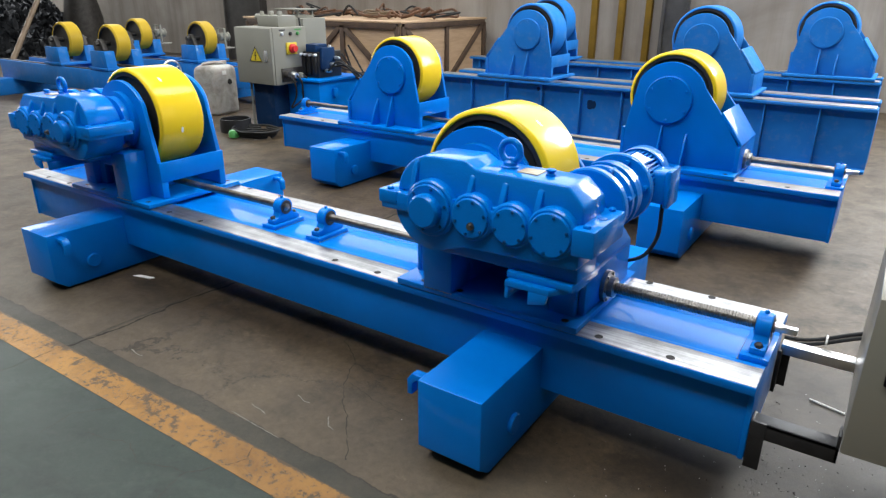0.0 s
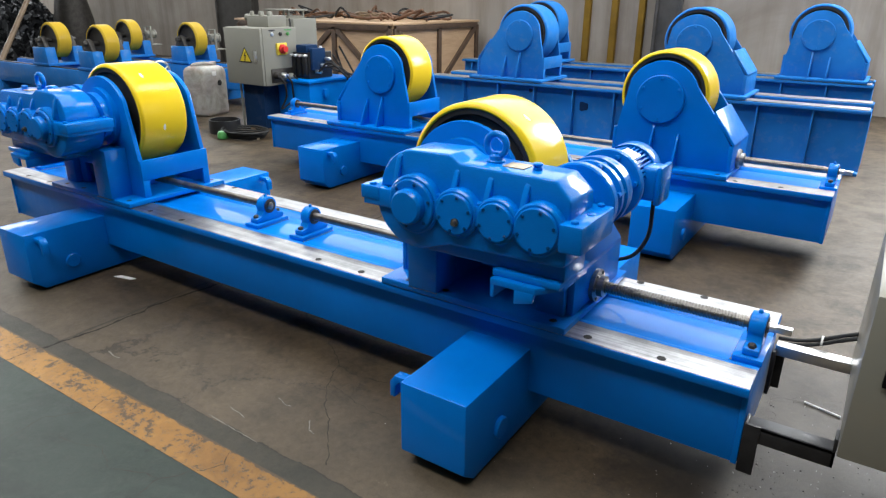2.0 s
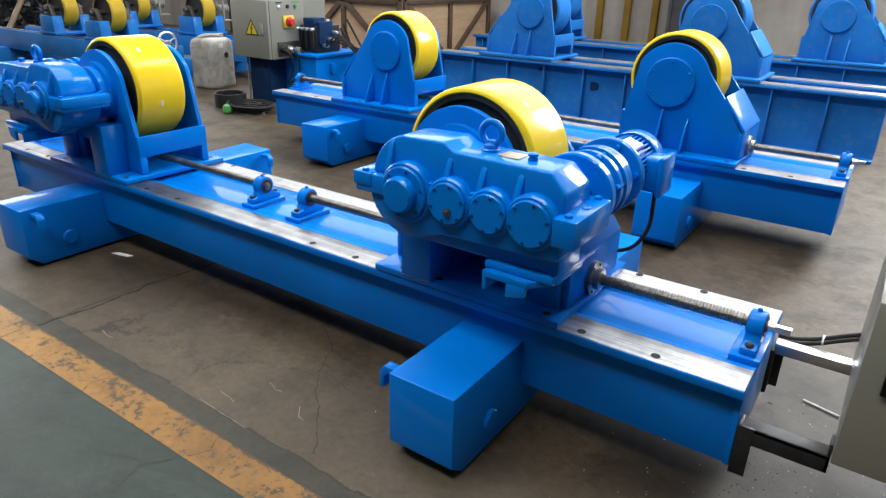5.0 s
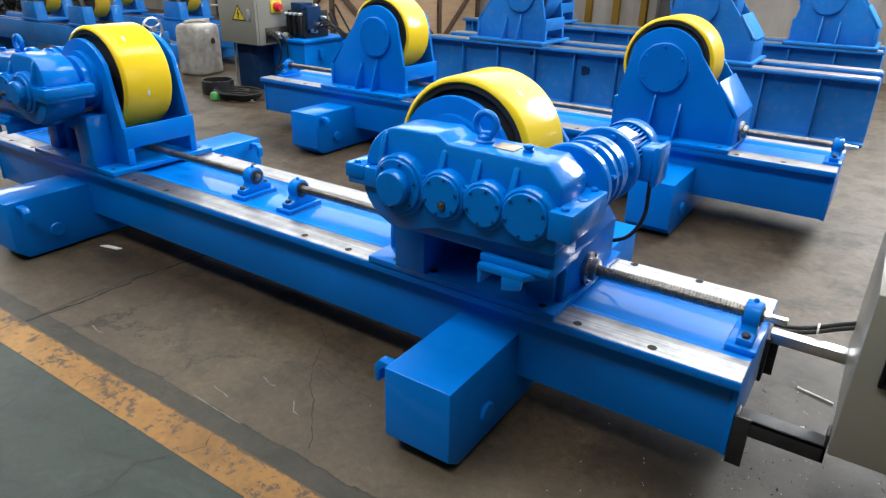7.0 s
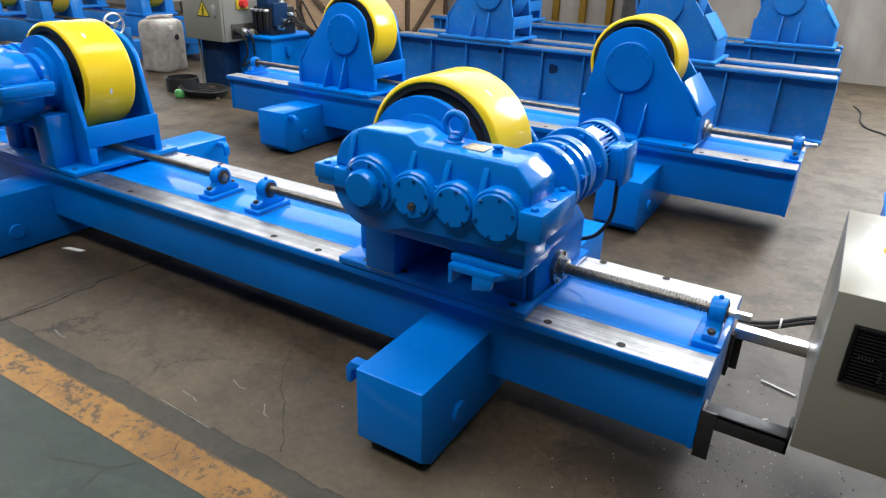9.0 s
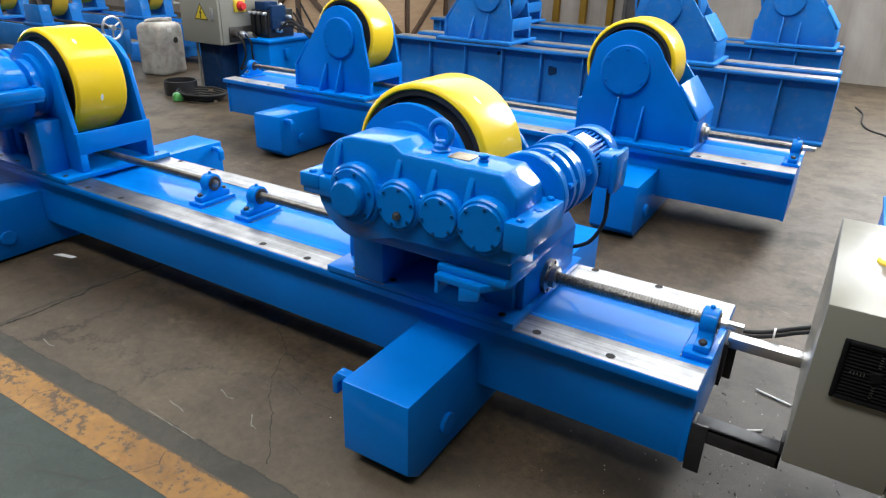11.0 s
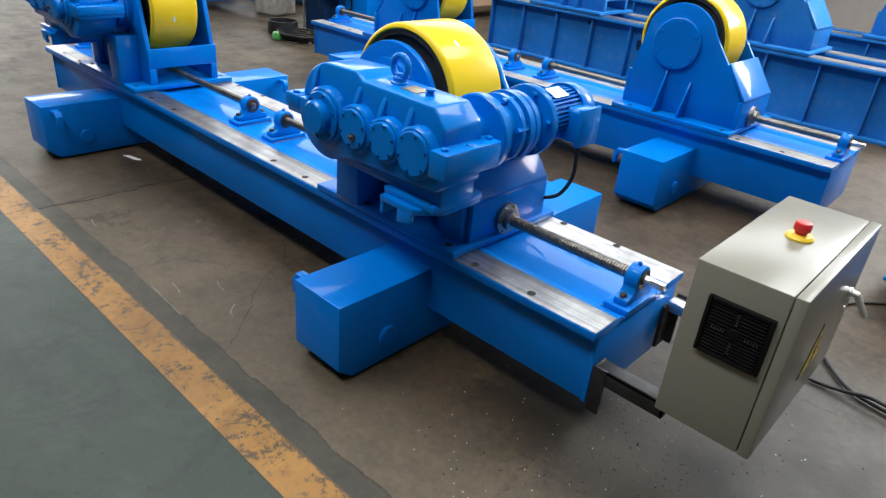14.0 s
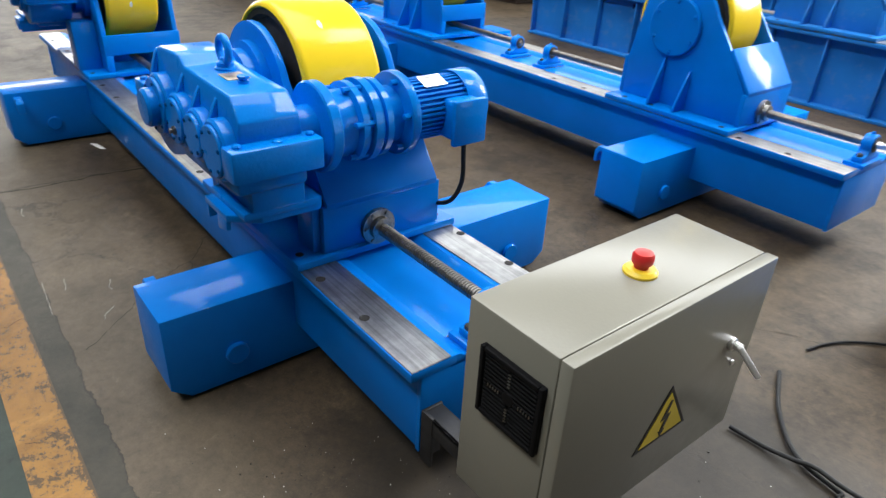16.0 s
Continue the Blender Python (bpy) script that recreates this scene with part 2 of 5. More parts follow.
    # joints, wandering slightly, broken in places
    jx = maths(nt, "ABSOLUTE", maths(nt, "ADD", maths(nt, "ADD", sep.outputs[0], 2.14), maths(nt, "MULTIPLY", wob, 0.7)))
    jy = maths(nt, "ABSOLUTE", maths(nt, "ADD", maths(nt, "ADD", sep.outputs[1], 0.452), wob))
    width = maths(nt, "MULTIPLY_ADD", noise_tex(nt, v, 12.0, 5.0, 0.7), 0.014, -0.0035)
    line = maths(nt, "MAXIMUM", maths(nt, "LESS_THAN", jx, maths(nt, "ADD", width, 0.0035)), maths(nt, "LESS_THAN", jy, maths(nt, "MULTIPLY", width, 0.7)))
    vor = nt.nodes.new("ShaderNodeTexVoronoi")
    vor.feature = "DISTANCE_TO_EDGE"
    vor.inputs["Scale"].default_value = 0.75
    warp = nt.nodes.new("ShaderNodeVectorMath")
    warp.operation = "MULTIPLY_ADD"
    wn3 = add(nt, "ShaderNodeTexNoise", Scale=2.4, Detail=9.0, Roughness=0.75)
    nt.links.new(v, wn3.inputs["Vector"])
    nt.links.new(wn3.outputs["Color"], warp.inputs[0])
    warp.inputs[1].default_value = (0.6, 0.6, 0.0)
    nt.links.new(v, warp.inputs[2])
    nt.links.new(warp.outputs[0], vor.inputs["Vector"])
    crack = maths(nt, "LESS_THAN", vor.outputs["Distance"], maths(nt, "MULTIPLY", width, 0.9))
    crack = maths(nt, "MULTIPLY", crack, ramp(nt, noise_tex(nt, v, 1.7, 3.0), [(0.38, (0, 0, 0)), (0.5, (1, 1, 1))]))
    marks = maths(nt, "MAXIMUM", line, crack)
    col = mix(nt, maths(nt, "MULTIPLY", marks, 0.7), col, (0.03, 0.025, 0.02))
    col = mix(nt, 1.0, col, (0.735, 0.685, 0.615), "MULTIPLY")
    nt.links.new(col, b.inputs["Base Color"])
    nt.links.new(maths(nt, "MULTIPLY_ADD", mid, 0.4, 0.38), b.inputs["Roughness"])
    b.inputs["Specular IOR Level"].default_value = 0.35
    h = maths(nt, "SUBTRACT", maths(nt, "ADD", maths(nt, "MULTIPLY", fine, 0.5), maths(nt, "MULTIPLY", grit, 0.25)), marks)
    bump(nt, b, h, 0.45, 0.004)
    return m


def floor_paint(name, base, dark, wear_at, wear_color, fine_wear, bounds=None):
    """Floor paint, scuffed and worn through to the concrete; bounds: the two edges along y, which are ragged."""
    m, nt, b = material(name, 0.45)
    v = coords(nt)
    big = noise_tex(nt, v, 1.1, 8.0, 0.65, 0.5)
    fine = noise_tex(nt, v, 48.0, 10.0, 0.8)
    mid = noise_tex(nt, v, 5.5, 10.0, 0.75, 0.8)
    col = ramp(nt, big, [(0.3, dark), (0.7, base)])
    stain = ramp(nt, noise_tex(nt, v, 2.6, 9.0, 0.7, 1.0), [(0.52, (0, 0, 0)), (0.7, (1, 1, 1))])
    col = mix(nt, maths(nt, "MULTIPLY", stain, 0.7), col, tuple(0.5 * c for c in dark))
    blot = ramp(nt, noise_tex(nt, v, 7.0, 8.0, 0.75, 0.6), [(0.56, (0, 0, 0)), (0.66, (1, 1, 1))])
    col = mix(nt, maths(nt, "MULTIPLY", blot, 0.4), col, tuple(0.6 * c for c in dark))
    speck = ramp(nt, noise_tex(nt, v, 30.0, 3.0, 0.6), [(0.66, (0, 0, 0)), (0.70, (1, 1, 1))])
    col = mix(nt, maths(nt, "MULTIPLY", speck, 0.6), col, tuple(0.4 * c for c in dark))
    pale = ramp(nt, noise_tex(nt, v, 3.4, 9.0, 0.75, 1.4), [(0.56, (0, 0, 0)), (0.74, (1, 1, 1))])
    col = mix(nt, maths(nt, "MULTIPLY", pale, 0.35), col, tuple(min(1.0, 1.7 * c + 0.012) for c in base))
    scuff = ramp(nt, fine, [(0.5, (0, 0, 0)), (0.72, (1, 1, 1))])
    col = mix(nt, maths(nt, "MULTIPLY", scuff, fine_wear), col, wear_color)
    worn = ramp(nt, maths(nt, "MULTIPLY_ADD", fine, 0.62, maths(nt, "MULTIPLY", mid, 0.45)), [(wear_at, (0, 0, 0)), (wear_at + 0.03, (1, 1, 1))])
    if bounds:
        sep = nt.nodes.new("ShaderNodeSeparateXYZ")
        nt.links.new(v, sep.inputs[0])
        y = maths(nt, "MULTIPLY_ADD", noise_tex(nt, v, 16.0, 9.0, 0.8), 0.05, maths(nt, "ADD", sep.outputs[1], -0.025))
        off = maths(nt, "MAXIMUM", maths(nt, "LESS_THAN", y, bounds[0] + 0.004), maths(nt, "GREATER_THAN", y, bounds[1] - 0.006))
        worn = maths(nt, "MAXIMUM", worn, off)
    col = mix(nt, maths(nt, "MULTIPLY", worn, 0.88), col, wear_color)
    nt.links.new(col, b.inputs["Base Color"])
    nt.links.new(maths(nt, "MULTIPLY_ADD", mid, 0.4, 0.3), b.inputs["Roughness"])
    b.inputs["Specular IOR Level"].default_value = 0.35
    bump(nt, b, maths(nt, "SUBTRACT", fine, worn), 0.3, 0.003)
    return m


def can_plastic():
    m, nt, b = material("milky_plastic", 0.42)
    v = coords(nt)
    col = ramp(nt, noise_tex(nt, v, 6.0, 8.0, 0.7, 0.5), [(0.35, (0.20, 0.18, 0.155)), (0.55, (0.40, 0.38, 0.345)), (0.75, (0.52, 0.50, 0.47))])
    nt.links.new(col, b.inputs["Base Color"])
    b.inputs["Subsurface Weight"].default_value = 0.1
    bump(nt, b, noise_tex(nt, v, 10.0, 4.0), 0.3, 0.006)
    return m


WOOD = plywood()
WOOD_DARK = plain("dark_timber", (0.085, 0.05, 0.03), 0.7, 0.0, 0.4, 9.0, 0.4)
POLE = plain("bamboo", (0.15, 0.10, 0.055), 0.6, 0.0, 0.35, 6.0, 0.2)
WALL = plaster()
CONCRETE = concrete()
GREEN_FLOOR = floor_paint("green_floor_paint", (0.025, 0.039, 0.029), (0.0145, 0.024, 0.0175), 0.65, (0.055, 0.05, 0.042), 0.4)
YELLOW_LINE = floor_paint("yellow_line_paint", (0.34, 0.17, 0.034), (0.21, 0.10, 0.022), 0.56, (0.058, 0.042, 0.026), 0.5, (-0.67, -0.52))
MILKY = can_plastic()
SCRAP = plain("black_scrap", (0.03, 0.032, 0.036), 0.35, 0.5, 0.6, 30.0, 0.6)
PIPE_RUST = plain("rusty_iron", (0.16, 0.085, 0.05), 0.7, 0.3, 0.5, 20.0, 0.5)
# unseen walls and roof: dark colours chosen to cut the bounced light
DARK_WALL = plain("unseen_wall_dark", (0.075, 0.075, 0.078), 0.65, 0.0, 0.25, 2.0, 0.1)
CEILING = plain("roof_sheet", (0.10, 0.10, 0.105), 0.6, 0.0, 0.2, 2.0, 0.1)


# ---------------------------------------------------------------- mesh helpers
def merge(bm, tmp, m=None):
    if m is not None:
        bmesh.ops.transform(tmp, matrix=m, verts=tmp.verts)
    mesh = bpy.data.meshes.new("tmp")
    tmp.to_mesh(mesh)
    tmp.free()
    bm.from_mesh(mesh)
    bpy.data.meshes.remove(mesh)
    return bm


def box(x0, x1, y0, y1, z0, z1, bevel=0.003, bm=None, segs=2, m=None):
    bm = bm if bm is not None else bmesh.new()
    t = bmesh.new()
    bmesh.ops.create_cube(t, size=1.0)
    for w in t.verts:
        w.co = Vector(((x0, x1)[w.co.x > 0], (y0, y1)[w.co.y > 0], (z0, z1)[w.co.z > 0]))
    if bevel > 0:
        bmesh.ops.bevel(t, geom=list(t.edges), offset=min(bevel, 0.45 * min(abs(x1 - x0), abs(y1 - y0), abs(z1 - z0))), segments=segs, profile=0.5, affect="EDGES")
    return merge(bm, t, m)


def prism(poly, a0, a1, axis="y", bevel=0.0, bm=None, segs=2, m=None, taper=1.0):
    """A polygon of (u, z) pairs pushed from a0 to a1 along y (u = x) or along x (u = y); along z the pairs are (x, y)."""
    bm = bm if bm is not None else bmesh.new()
    t = bmesh.new()
    cu = sum(p[0] for p in poly) / len(poly)

    def at(u, w, a):
        return {"y": (u, a, w), "x": (a, u, w), "z": (u, w, a)}[axis]

    lo = [t.verts.new(at(u, w, a0)) for u, w in poly]
    hi = [t.verts.new(at(cu + (u - cu) * taper, w, a1)) for u, w in poly]
    n = len(poly)
    t.faces.new(lo)
    t.faces.new(hi[::-1])
    for i in range(n):
        t.faces.new((lo[i], hi[i], hi[(i + 1) % n], lo[(i + 1) % n]))
    bmesh.ops.recalc_face_normals(t, faces=t.faces)
    if bevel > 0:
        edges = [e for e in t.edges if len(e.link_faces) == 2 and e.calc_face_angle(0) > 0.5]
        bmesh.ops.bevel(t, geom=edges, offset=bevel, segments=segs, profile=0.5, affect="EDGES")
    return merge(bm, t, m)


def lathe(profile, origin, axis="y", segs=32, bm=None, m=None, closed=False):
    """Turn (radius, along) pairs round an axis through origin; closed: the profile closes on itself."""
    bm = bm if bm is not None else bmesh.new()
    t = bmesh.new()
    rings = []
    for r, a in profile:
        ring = []
        for i in range(segs):
            w = 2 * math.pi * i / segs
            c, s = r * math.cos(w), r * math.sin(w)
            p = {"y": (c, a, s), "x": (a, c, s), "z": (c, s, a)}[axis]
            ring.append(t.verts.new(Vector(origin) + Vector(p)))
        rings.append(ring)
    for r0, r1 in zip(rings, rings[1:]):
        for i in range(segs):
            t.faces.new((r0[i], r0[(i + 1) % segs], r1[(i + 1) % segs], r1[i]))
    if closed:
        for i in range(segs):
            t.faces.new((rings[-1][i], rings[-1][(i + 1) % segs], rings[0][(i + 1) % segs], rings[0][i]))
    else:
        t.faces.new(rings[0])
        t.faces.new(rings[-1])
    bmesh.ops.remove_doubles(t, verts=t.verts, dist=1e-5)
    bmesh.ops.recalc_face_normals(t, faces=t.faces)
    return merge(bm, t, m)


def disc(r, a0, a1, origin, axis="y", b=0.003, segs=32, bm=None):
    b = min(b, r * 0.4, abs(a1 - a0) * 0.45)
    s = b if a1 > a0 else -b
    return lathe([(r - b, a0), (r, a0 + s), (r, a1 - s), (r - b, a1)], origin, axis, segs, bm)


def tube(points, r, segs=8, bm=None, steps=6):
    """A round bar or cable through points, smoothed."""
    bm = bm if bm is not None else bmesh.new()
    t = bmesh.new()
    P = [Vector(p) for p in points]
    if steps > 1 and len(P) > 2:
        Q = [P[0] * 2 - P[1]] + P + [P[-1] * 2 - P[-2]]
        path = []
        for i in range(1, len(Q) - 2):
            for k in range(steps):
                f = k / steps
                a, b, c, d = Q[i - 1], Q[i], Q[i + 1], Q[i + 2]
                path.append(0.5 * (2 * b + (c - a) * f + (2 * a - 5 * b + 4 * c - d) * f * f + (3 * b - a - 3 * c + d) * f ** 3))
        path.append(P[-1])
    else:
        path = P
    side = None
    rings = []
    for i, p in enumerate(path):
        d = (path[min(i + 1, len(path) - 1)] - path[max(i - 1, 0)]).normalized()
        side = (side - d * side.dot(d)) if side is not None else d.orthogonal()
        side.normalize()
        up = d.cross(side)
        rings.append([t.verts.new(p + r * (math.cos(2 * math.pi * k / segs) * side + math.sin(2 * math.pi * k / segs) * up)) for k in range(segs)])
    for r0, r1 in zip(rings, rings[1:]):
        for k in range(segs):
            t.faces.new((r0[k], r0[(k + 1) % segs], r1[(k + 1) % segs], r1[k]))
    t.faces.new(rings[0][::-1])
    t.faces.new(rings[-1])
    return merge(bm, t)


def torus(R, r, origin, axis="y", n=28, k=12, bm=None):
    bm = bm if bm is not None else bmesh.new()
    t = bmesh.new()
    rings = []
    for i in range(n):
        w = 2 * math.pi * i / n
        ring = []
        for j in range(k):
            q = 2 * math.pi * j / k
            d, a = R + r * math.cos(q), r * math.sin(q)
            c, s = d * math.cos(w), d * math.sin(w)
            p = {"y": (c, a, s), "x": (a, c, s), "z": (c, s, a)}[axis]
            ring.append(t.verts.new(Vector(origin) + Vector(p)))
        rings.append(ring)
    for i in range(n):
        for j in range(k):
            t.faces.new((rings[i][j], rings[(i + 1) % n][j], rings[(i + 1) % n][(j + 1) % k], rings[i][(j + 1) % k]))
    bmesh.ops.recalc_face_normals(t, faces=t.faces)
    return merge(bm, t)


def part(name, bm, mat, parent=None, label="", angle=35.0):
    """Link a bmesh as one mesh object, smooth but for its sharp edges."""
    bm.normal_update()
    for f in bm.faces:
        f.smooth = True
    for e in bm.edges:
        if len(e.link_faces) != 2 or e.calc_face_angle(0) > radians(angle):
            e.smooth = False
    me = bpy.data.meshes.new(name)
    bm.to_mesh(me)
    bm.free()
    me.materials.append(mat)
    ob = new(name, me)
    if parent is not None:
        ob.parent = parent
    return tagged(ob, label)


def empty(name, m, label, category, group=""):
    ob = new(name)
    ob.empty_display_size = 0.1
    ob.matrix_world = m
    return tagged(ob, label, category, group)


def thing(name, bm, mat, label, category, group="", kind="", angle=35.0):
    return tagged(part(name, bm, mat, None, "", angle), label, category, group, kind)


def mirror_x(bm, x):
    """Mirror about the plane at x."""
    for w in bm.verts:
        w.co.x = 2 * x - w.co.x
    bmesh.ops.reverse_faces(bm, faces=bm.faces)
    return bm


# ---------------------------------------------------------------- the hall
H = HALL
LINE_IN, LINE_OUT = -0.52, -0.625


def hall():
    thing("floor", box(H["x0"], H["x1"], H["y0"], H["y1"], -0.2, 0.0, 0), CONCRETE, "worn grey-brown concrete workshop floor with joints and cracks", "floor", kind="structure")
    thing("floor_green", box(H["x0"] + 0.3, H["x1"] - 0.3, H["y0"] + 0.3, LINE_OUT, -0.05, 0.004, 0), GREEN_FLOOR, "scuffed grey-green painted walkway floor", "floor", kind="structure")
    thing("floor_line", box(H["x0"] + 0.3, H["x1"] - 0.3, LINE_OUT - 0.003, LINE_IN, -0.05, 0.0052, 0), YELLOW_LINE, "worn yellow painted line on the floor", "floor line", kind="structure")
    # far wall with a row of high window openings
    bm = bmesh.new()
    y0, y1 = H["y1"], H["y1"] + 0.3
    box(H["x0"], -0.1, y0, y1, 0.0, 2.85, 0, bm)
    box(-0.1, 2.5, y0, y1, 0.0, 1.95, 0, bm)
    box(2.5, H["x1"], y0, y1, 0.0, 2.85, 0, bm)
    box(H["x0"], H["x1"], y0, y1, 5.55, H["h"], 0, bm)
    for a, b in ((H["x0"], -20.3), (4.1, H["x1"])):
        box(a, b, y0, y1, 2.85, 5.55, 0, bm)
    thing("wall_north", bm, WALL, "stained grey-brown rendered factory wall", "wall", kind="structure")
    bm = bmesh.new()
    y0, y1 = H["y0"] - 0.3, H["y0"]
    box(H["x0"], H["x1"], y0, y1, 0.0, H["h"], 0, bm)
    thing("wall_south", bm, DARK_WALL, "unseen factory wall, darkened to cut reflected light", "wall", kind="structure")
    bm = bmesh.new()
    x0, x1 = H["x1"], H["x1"] + 0.3
    box(x0, x1, H["y0"], 2.95, 0.0, H["h"], 0, bm)
    box(x0, x1, 5.65, H["y1"], 0.0, H["h"], 0, bm)
    box(x0, x1, 2.95, 5.65, 4.45, H["h"], 0, bm)
    box(x0, x1, 2.95, 5.65, -0.2, 0.35, 0, bm)
    thing("wall_east", bm, DARK_WALL, "unseen end wall with an open gate, darkened to cut reflected light", "wall", kind="structure")
    bm = bmesh.new()
    x0, x1 = H["x0"] - 0.3, H["x0"]
    box(x0, x1, H["y0"], -1.35, 0.0, H["h"], 0, bm)
    box(x0, x1, 5.75, H["y1"], 0.0, H["h"], 0, bm)
    box(x0, x1, -1.35, 5.75, 5.35, H["h"], 0, bm)
    box(x0, x1, -1.35, 5.75, -0.2, 1.85, 0, bm)
    thing("wall_west", bm, WALL, "grey-brown rendered end wall with a wide opening", "wall", kind="structure")
    thing("ceiling", box(H["x0"], H["x1"], H["y0"], H["y1"], H["h"], H["h"] + 0.15, 0), CEILING, "unseen grey sheet metal roof, darkened to cut reflected light", "ceiling", kind="structure")


hall()


# ---------------------------------------------------------------- rotator machines
TOP = 0.338            # top of the bed's rails above the floor
PLATE = 0.358          # top of a carriage's base plate
AXLE = 0.675           # height of the roller axles
SHAFT = 0.398          # height of the spindles
BED_W = 0.463
NEAR, FAR = 0.095, 0.395   # the yoke's two side plates


def bed(parent, paint_mat, steel_mat, length=3.4):
    L = length
    bm = bmesh.new()
    for y0, y1 in ((0.0, 0.115), (BED_W - 0.115, BED_W)):
        box(-L, 0, y0, y1, 0.313, 0.3355, 0.003, bm)
    box(-L + 0.002, -0.002, 0.10, BED_W - 0.10, 0.305, 0.323, 0.002, bm)
    for y0, y1 in ((0.032, 0.048), (BED_W - 0.048, BED_W - 0.032)):
        box(-L + 0.004, -0.014, y0, y1, 0.118, 0.314, 0.002, bm)
    for x0, x1 in ((-L + 0.002, -L + 0.016), (-0.016, -0.002)):
        box(x0, x1, 0.028, BED_W - 0.028, 0.116, 0.314, 0.002, bm)
    for x in (-0.95, -1.7, -2.4):
        box(x, x + 0.012, 0.046, BED_W - 0.046, 0.13, 0.30, 0, bm)
    # curved lips where the trough meets the flanges at the end
    for s, y in ((1, 0.112), (-1, BED_W - 0.112)):
        prism([(y, 0.335), (y + s * 0.012, 0.332), (y + s * 0.022, 0.325), (y + s * 0.03, 0.322), (y, 0.322)], -L + 0.001, -0.001, "x", 0, bm)
    part("bed_frame", bm, paint_mat, parent)
    for y0, y1 in ((0.003, 0.100), (BED_W - 0.100, BED_W - 0.003)):
        part("rail", box(-L + 0.001, -0.001, y0, y1, 0.3345, TOP, 0.0012, segs=1), steel_mat, parent, "bright machined steel guide strip")
    first = None
    for y in (0.026, BED_W - 0.016):
        for x in (-0.205, -0.393, -1.146, -1.33, -2.045, -2.245, -3.012, -3.2):
            if x < -L:
                continue
            if first is None:
                first = part("bolt_hole", lathe([(0.0085, 0.0), (0.0115, 0.0008)], (0, 0, 0), "z", 16), HOLE_SHADE, parent, "flat dark disc painted as a drilled hole")
                ob = first
            else:
                ob = new("bolt_hole", first.data)
                ob.parent = parent
                tagged(ob, "flat dark disc painted as a drilled hole")
            ob.location = (x, y, TOP)


def hook(parent, x, s, y, z, mat):
    """A lashing hook of bent plate on the flank of an outrigger."""
    pts = [(0, -0.01), (0.045, -0.01), (0.06, -0.03), (0.06, -0.075), (0.045, -0.075), (0.043, -0.04), (0.03, -0.028), (0, -0.028)]
    part("hook", prism([(x + s * a, z + b) for a, b in pts], y, y + 0.028, "y", 0.002), mat, parent)


def outrigger(parent, x0, x1, inner, mat, y0=-0.303, y1=0.975):
    bm = bmesh.new()
    prof = [(y0, 0.048), (y0 + 0.047, 0.011), (y1 - 0.047, 0.011), (y1, 0.048), (y1, 0.25), (y0, 0.25)]
    prism(prof, x0, x1, "x", 0.004, bm)
    leg = part("outrigger", bm, mat, parent)
    for y in (y0 + 0.17, y1 - 0.17):
        for x, s in ((x0, -1), (x1, 1)):
            part("axle_boss", disc(0.03, x - s * 0.002, x + s * 0.012, (0, y, 0.096), "x", 0.003, 24), mat, leg)
    for y in (y0 + 0.035, y1 - 0.065):
        hook(leg, x1 if inner > 0 else x0, inner, y, 0.245, mat)
    for y in (y0 + 0.08, y1 - 0.26):
        part("foot", box(x0 + 0.02, x1 - 0.02, y, y + 0.18, 0.0, 0.012, 0.002), IRON, leg, "black iron foot plate")
    return leg


def pillow(parent, x, y, mat, z=0.323):
    """A squat pillow block bearing on its welded riser plate, axis along x."""
    c = SHAFT - 0.002
    block = part("bearing_block", box(x - 0.038, x + 0.032, y - 0.078, y + 0.078, z, z + 0.016, 0.003), mat, parent)
    bm = bmesh.new()
    for k in range(14):
        lathe([(0.0024, z - 0.001), (0.003, z + 0.0014), (0.0016, z + 0.0035)], (x + (0.0335 if x < -0.1 else -0.0395) + 0.001 * (k % 2), y - 0.076 + 0.0117 * k, 0), "z", 6, bm)
    part("weld_seam", bm, STEEL_OLD, block, "bare weld beads along the plate")
    prof = [(y - 0.066, z + 0.016), (y + 0.066, z + 0.016), (y + 0.066, z + 0.034), (y + 0.040, z + 0.040)]
    prof += [(y + 0.035 * math.cos(a), c + 0.035 * math.sin(a)) for a in np.linspace(-0.5, math.pi + 0.5, 21)]
    prof += [(y - 0.040, z + 0.040), (y - 0.066, z + 0.034)]
    bm = prism(prof, x - 0.019, x + 0.019, "x", 0.0035)
    lathe([(0.006, c + 0.033), (0.006, c + 0.040), (0.004, c + 0.043)], (x, y, 0), "z", 10, bm)
    part("housing", bm, mat, block)
    part("bearing_ring", lathe([(0.0135, -0.0205), (0.0275, -0.0205), (0.0255, -0.0215), (0.0255, 0.0215), (0.0275, 0.0205), (0.0135, 0.0205)], (x, y, c), "x", 28, closed=True), IRON, block, "dark greasy bearing insert")
    part("shaft_end", lathe([(0.010, -0.0265), (0.014, -0.0245), (0.014, 0.0245), (0.010, 0.0265)], (x, y, c), "x", 20), SCREW, block, "worn steel shaft end")
    for s in (-1, 1):
        part("bolt", lathe([(0.010, z + 0.033), (0.010, z + 0.043), (0.007, z + 0.046)], (x, y + s * 0.054, 0), "z", 6), IRON, block)


def thread(x0, x1, y, z, r):
    """A bar with thread ridges."""
    pitch, prof, x = 0.008, [(r * 0.85, x0)], x0
    while x < x1:
        prof += [(r, x + pitch * 0.15), (r, x + pitch * 0.45), (r * 0.87, x + pitch * 0.62), (r * 0.87, x + pitch * 0.98)]
        x += pitch
    return lathe(prof + [(r * 0.8, x1 + pitch)], (0, y, z), "x", 18)


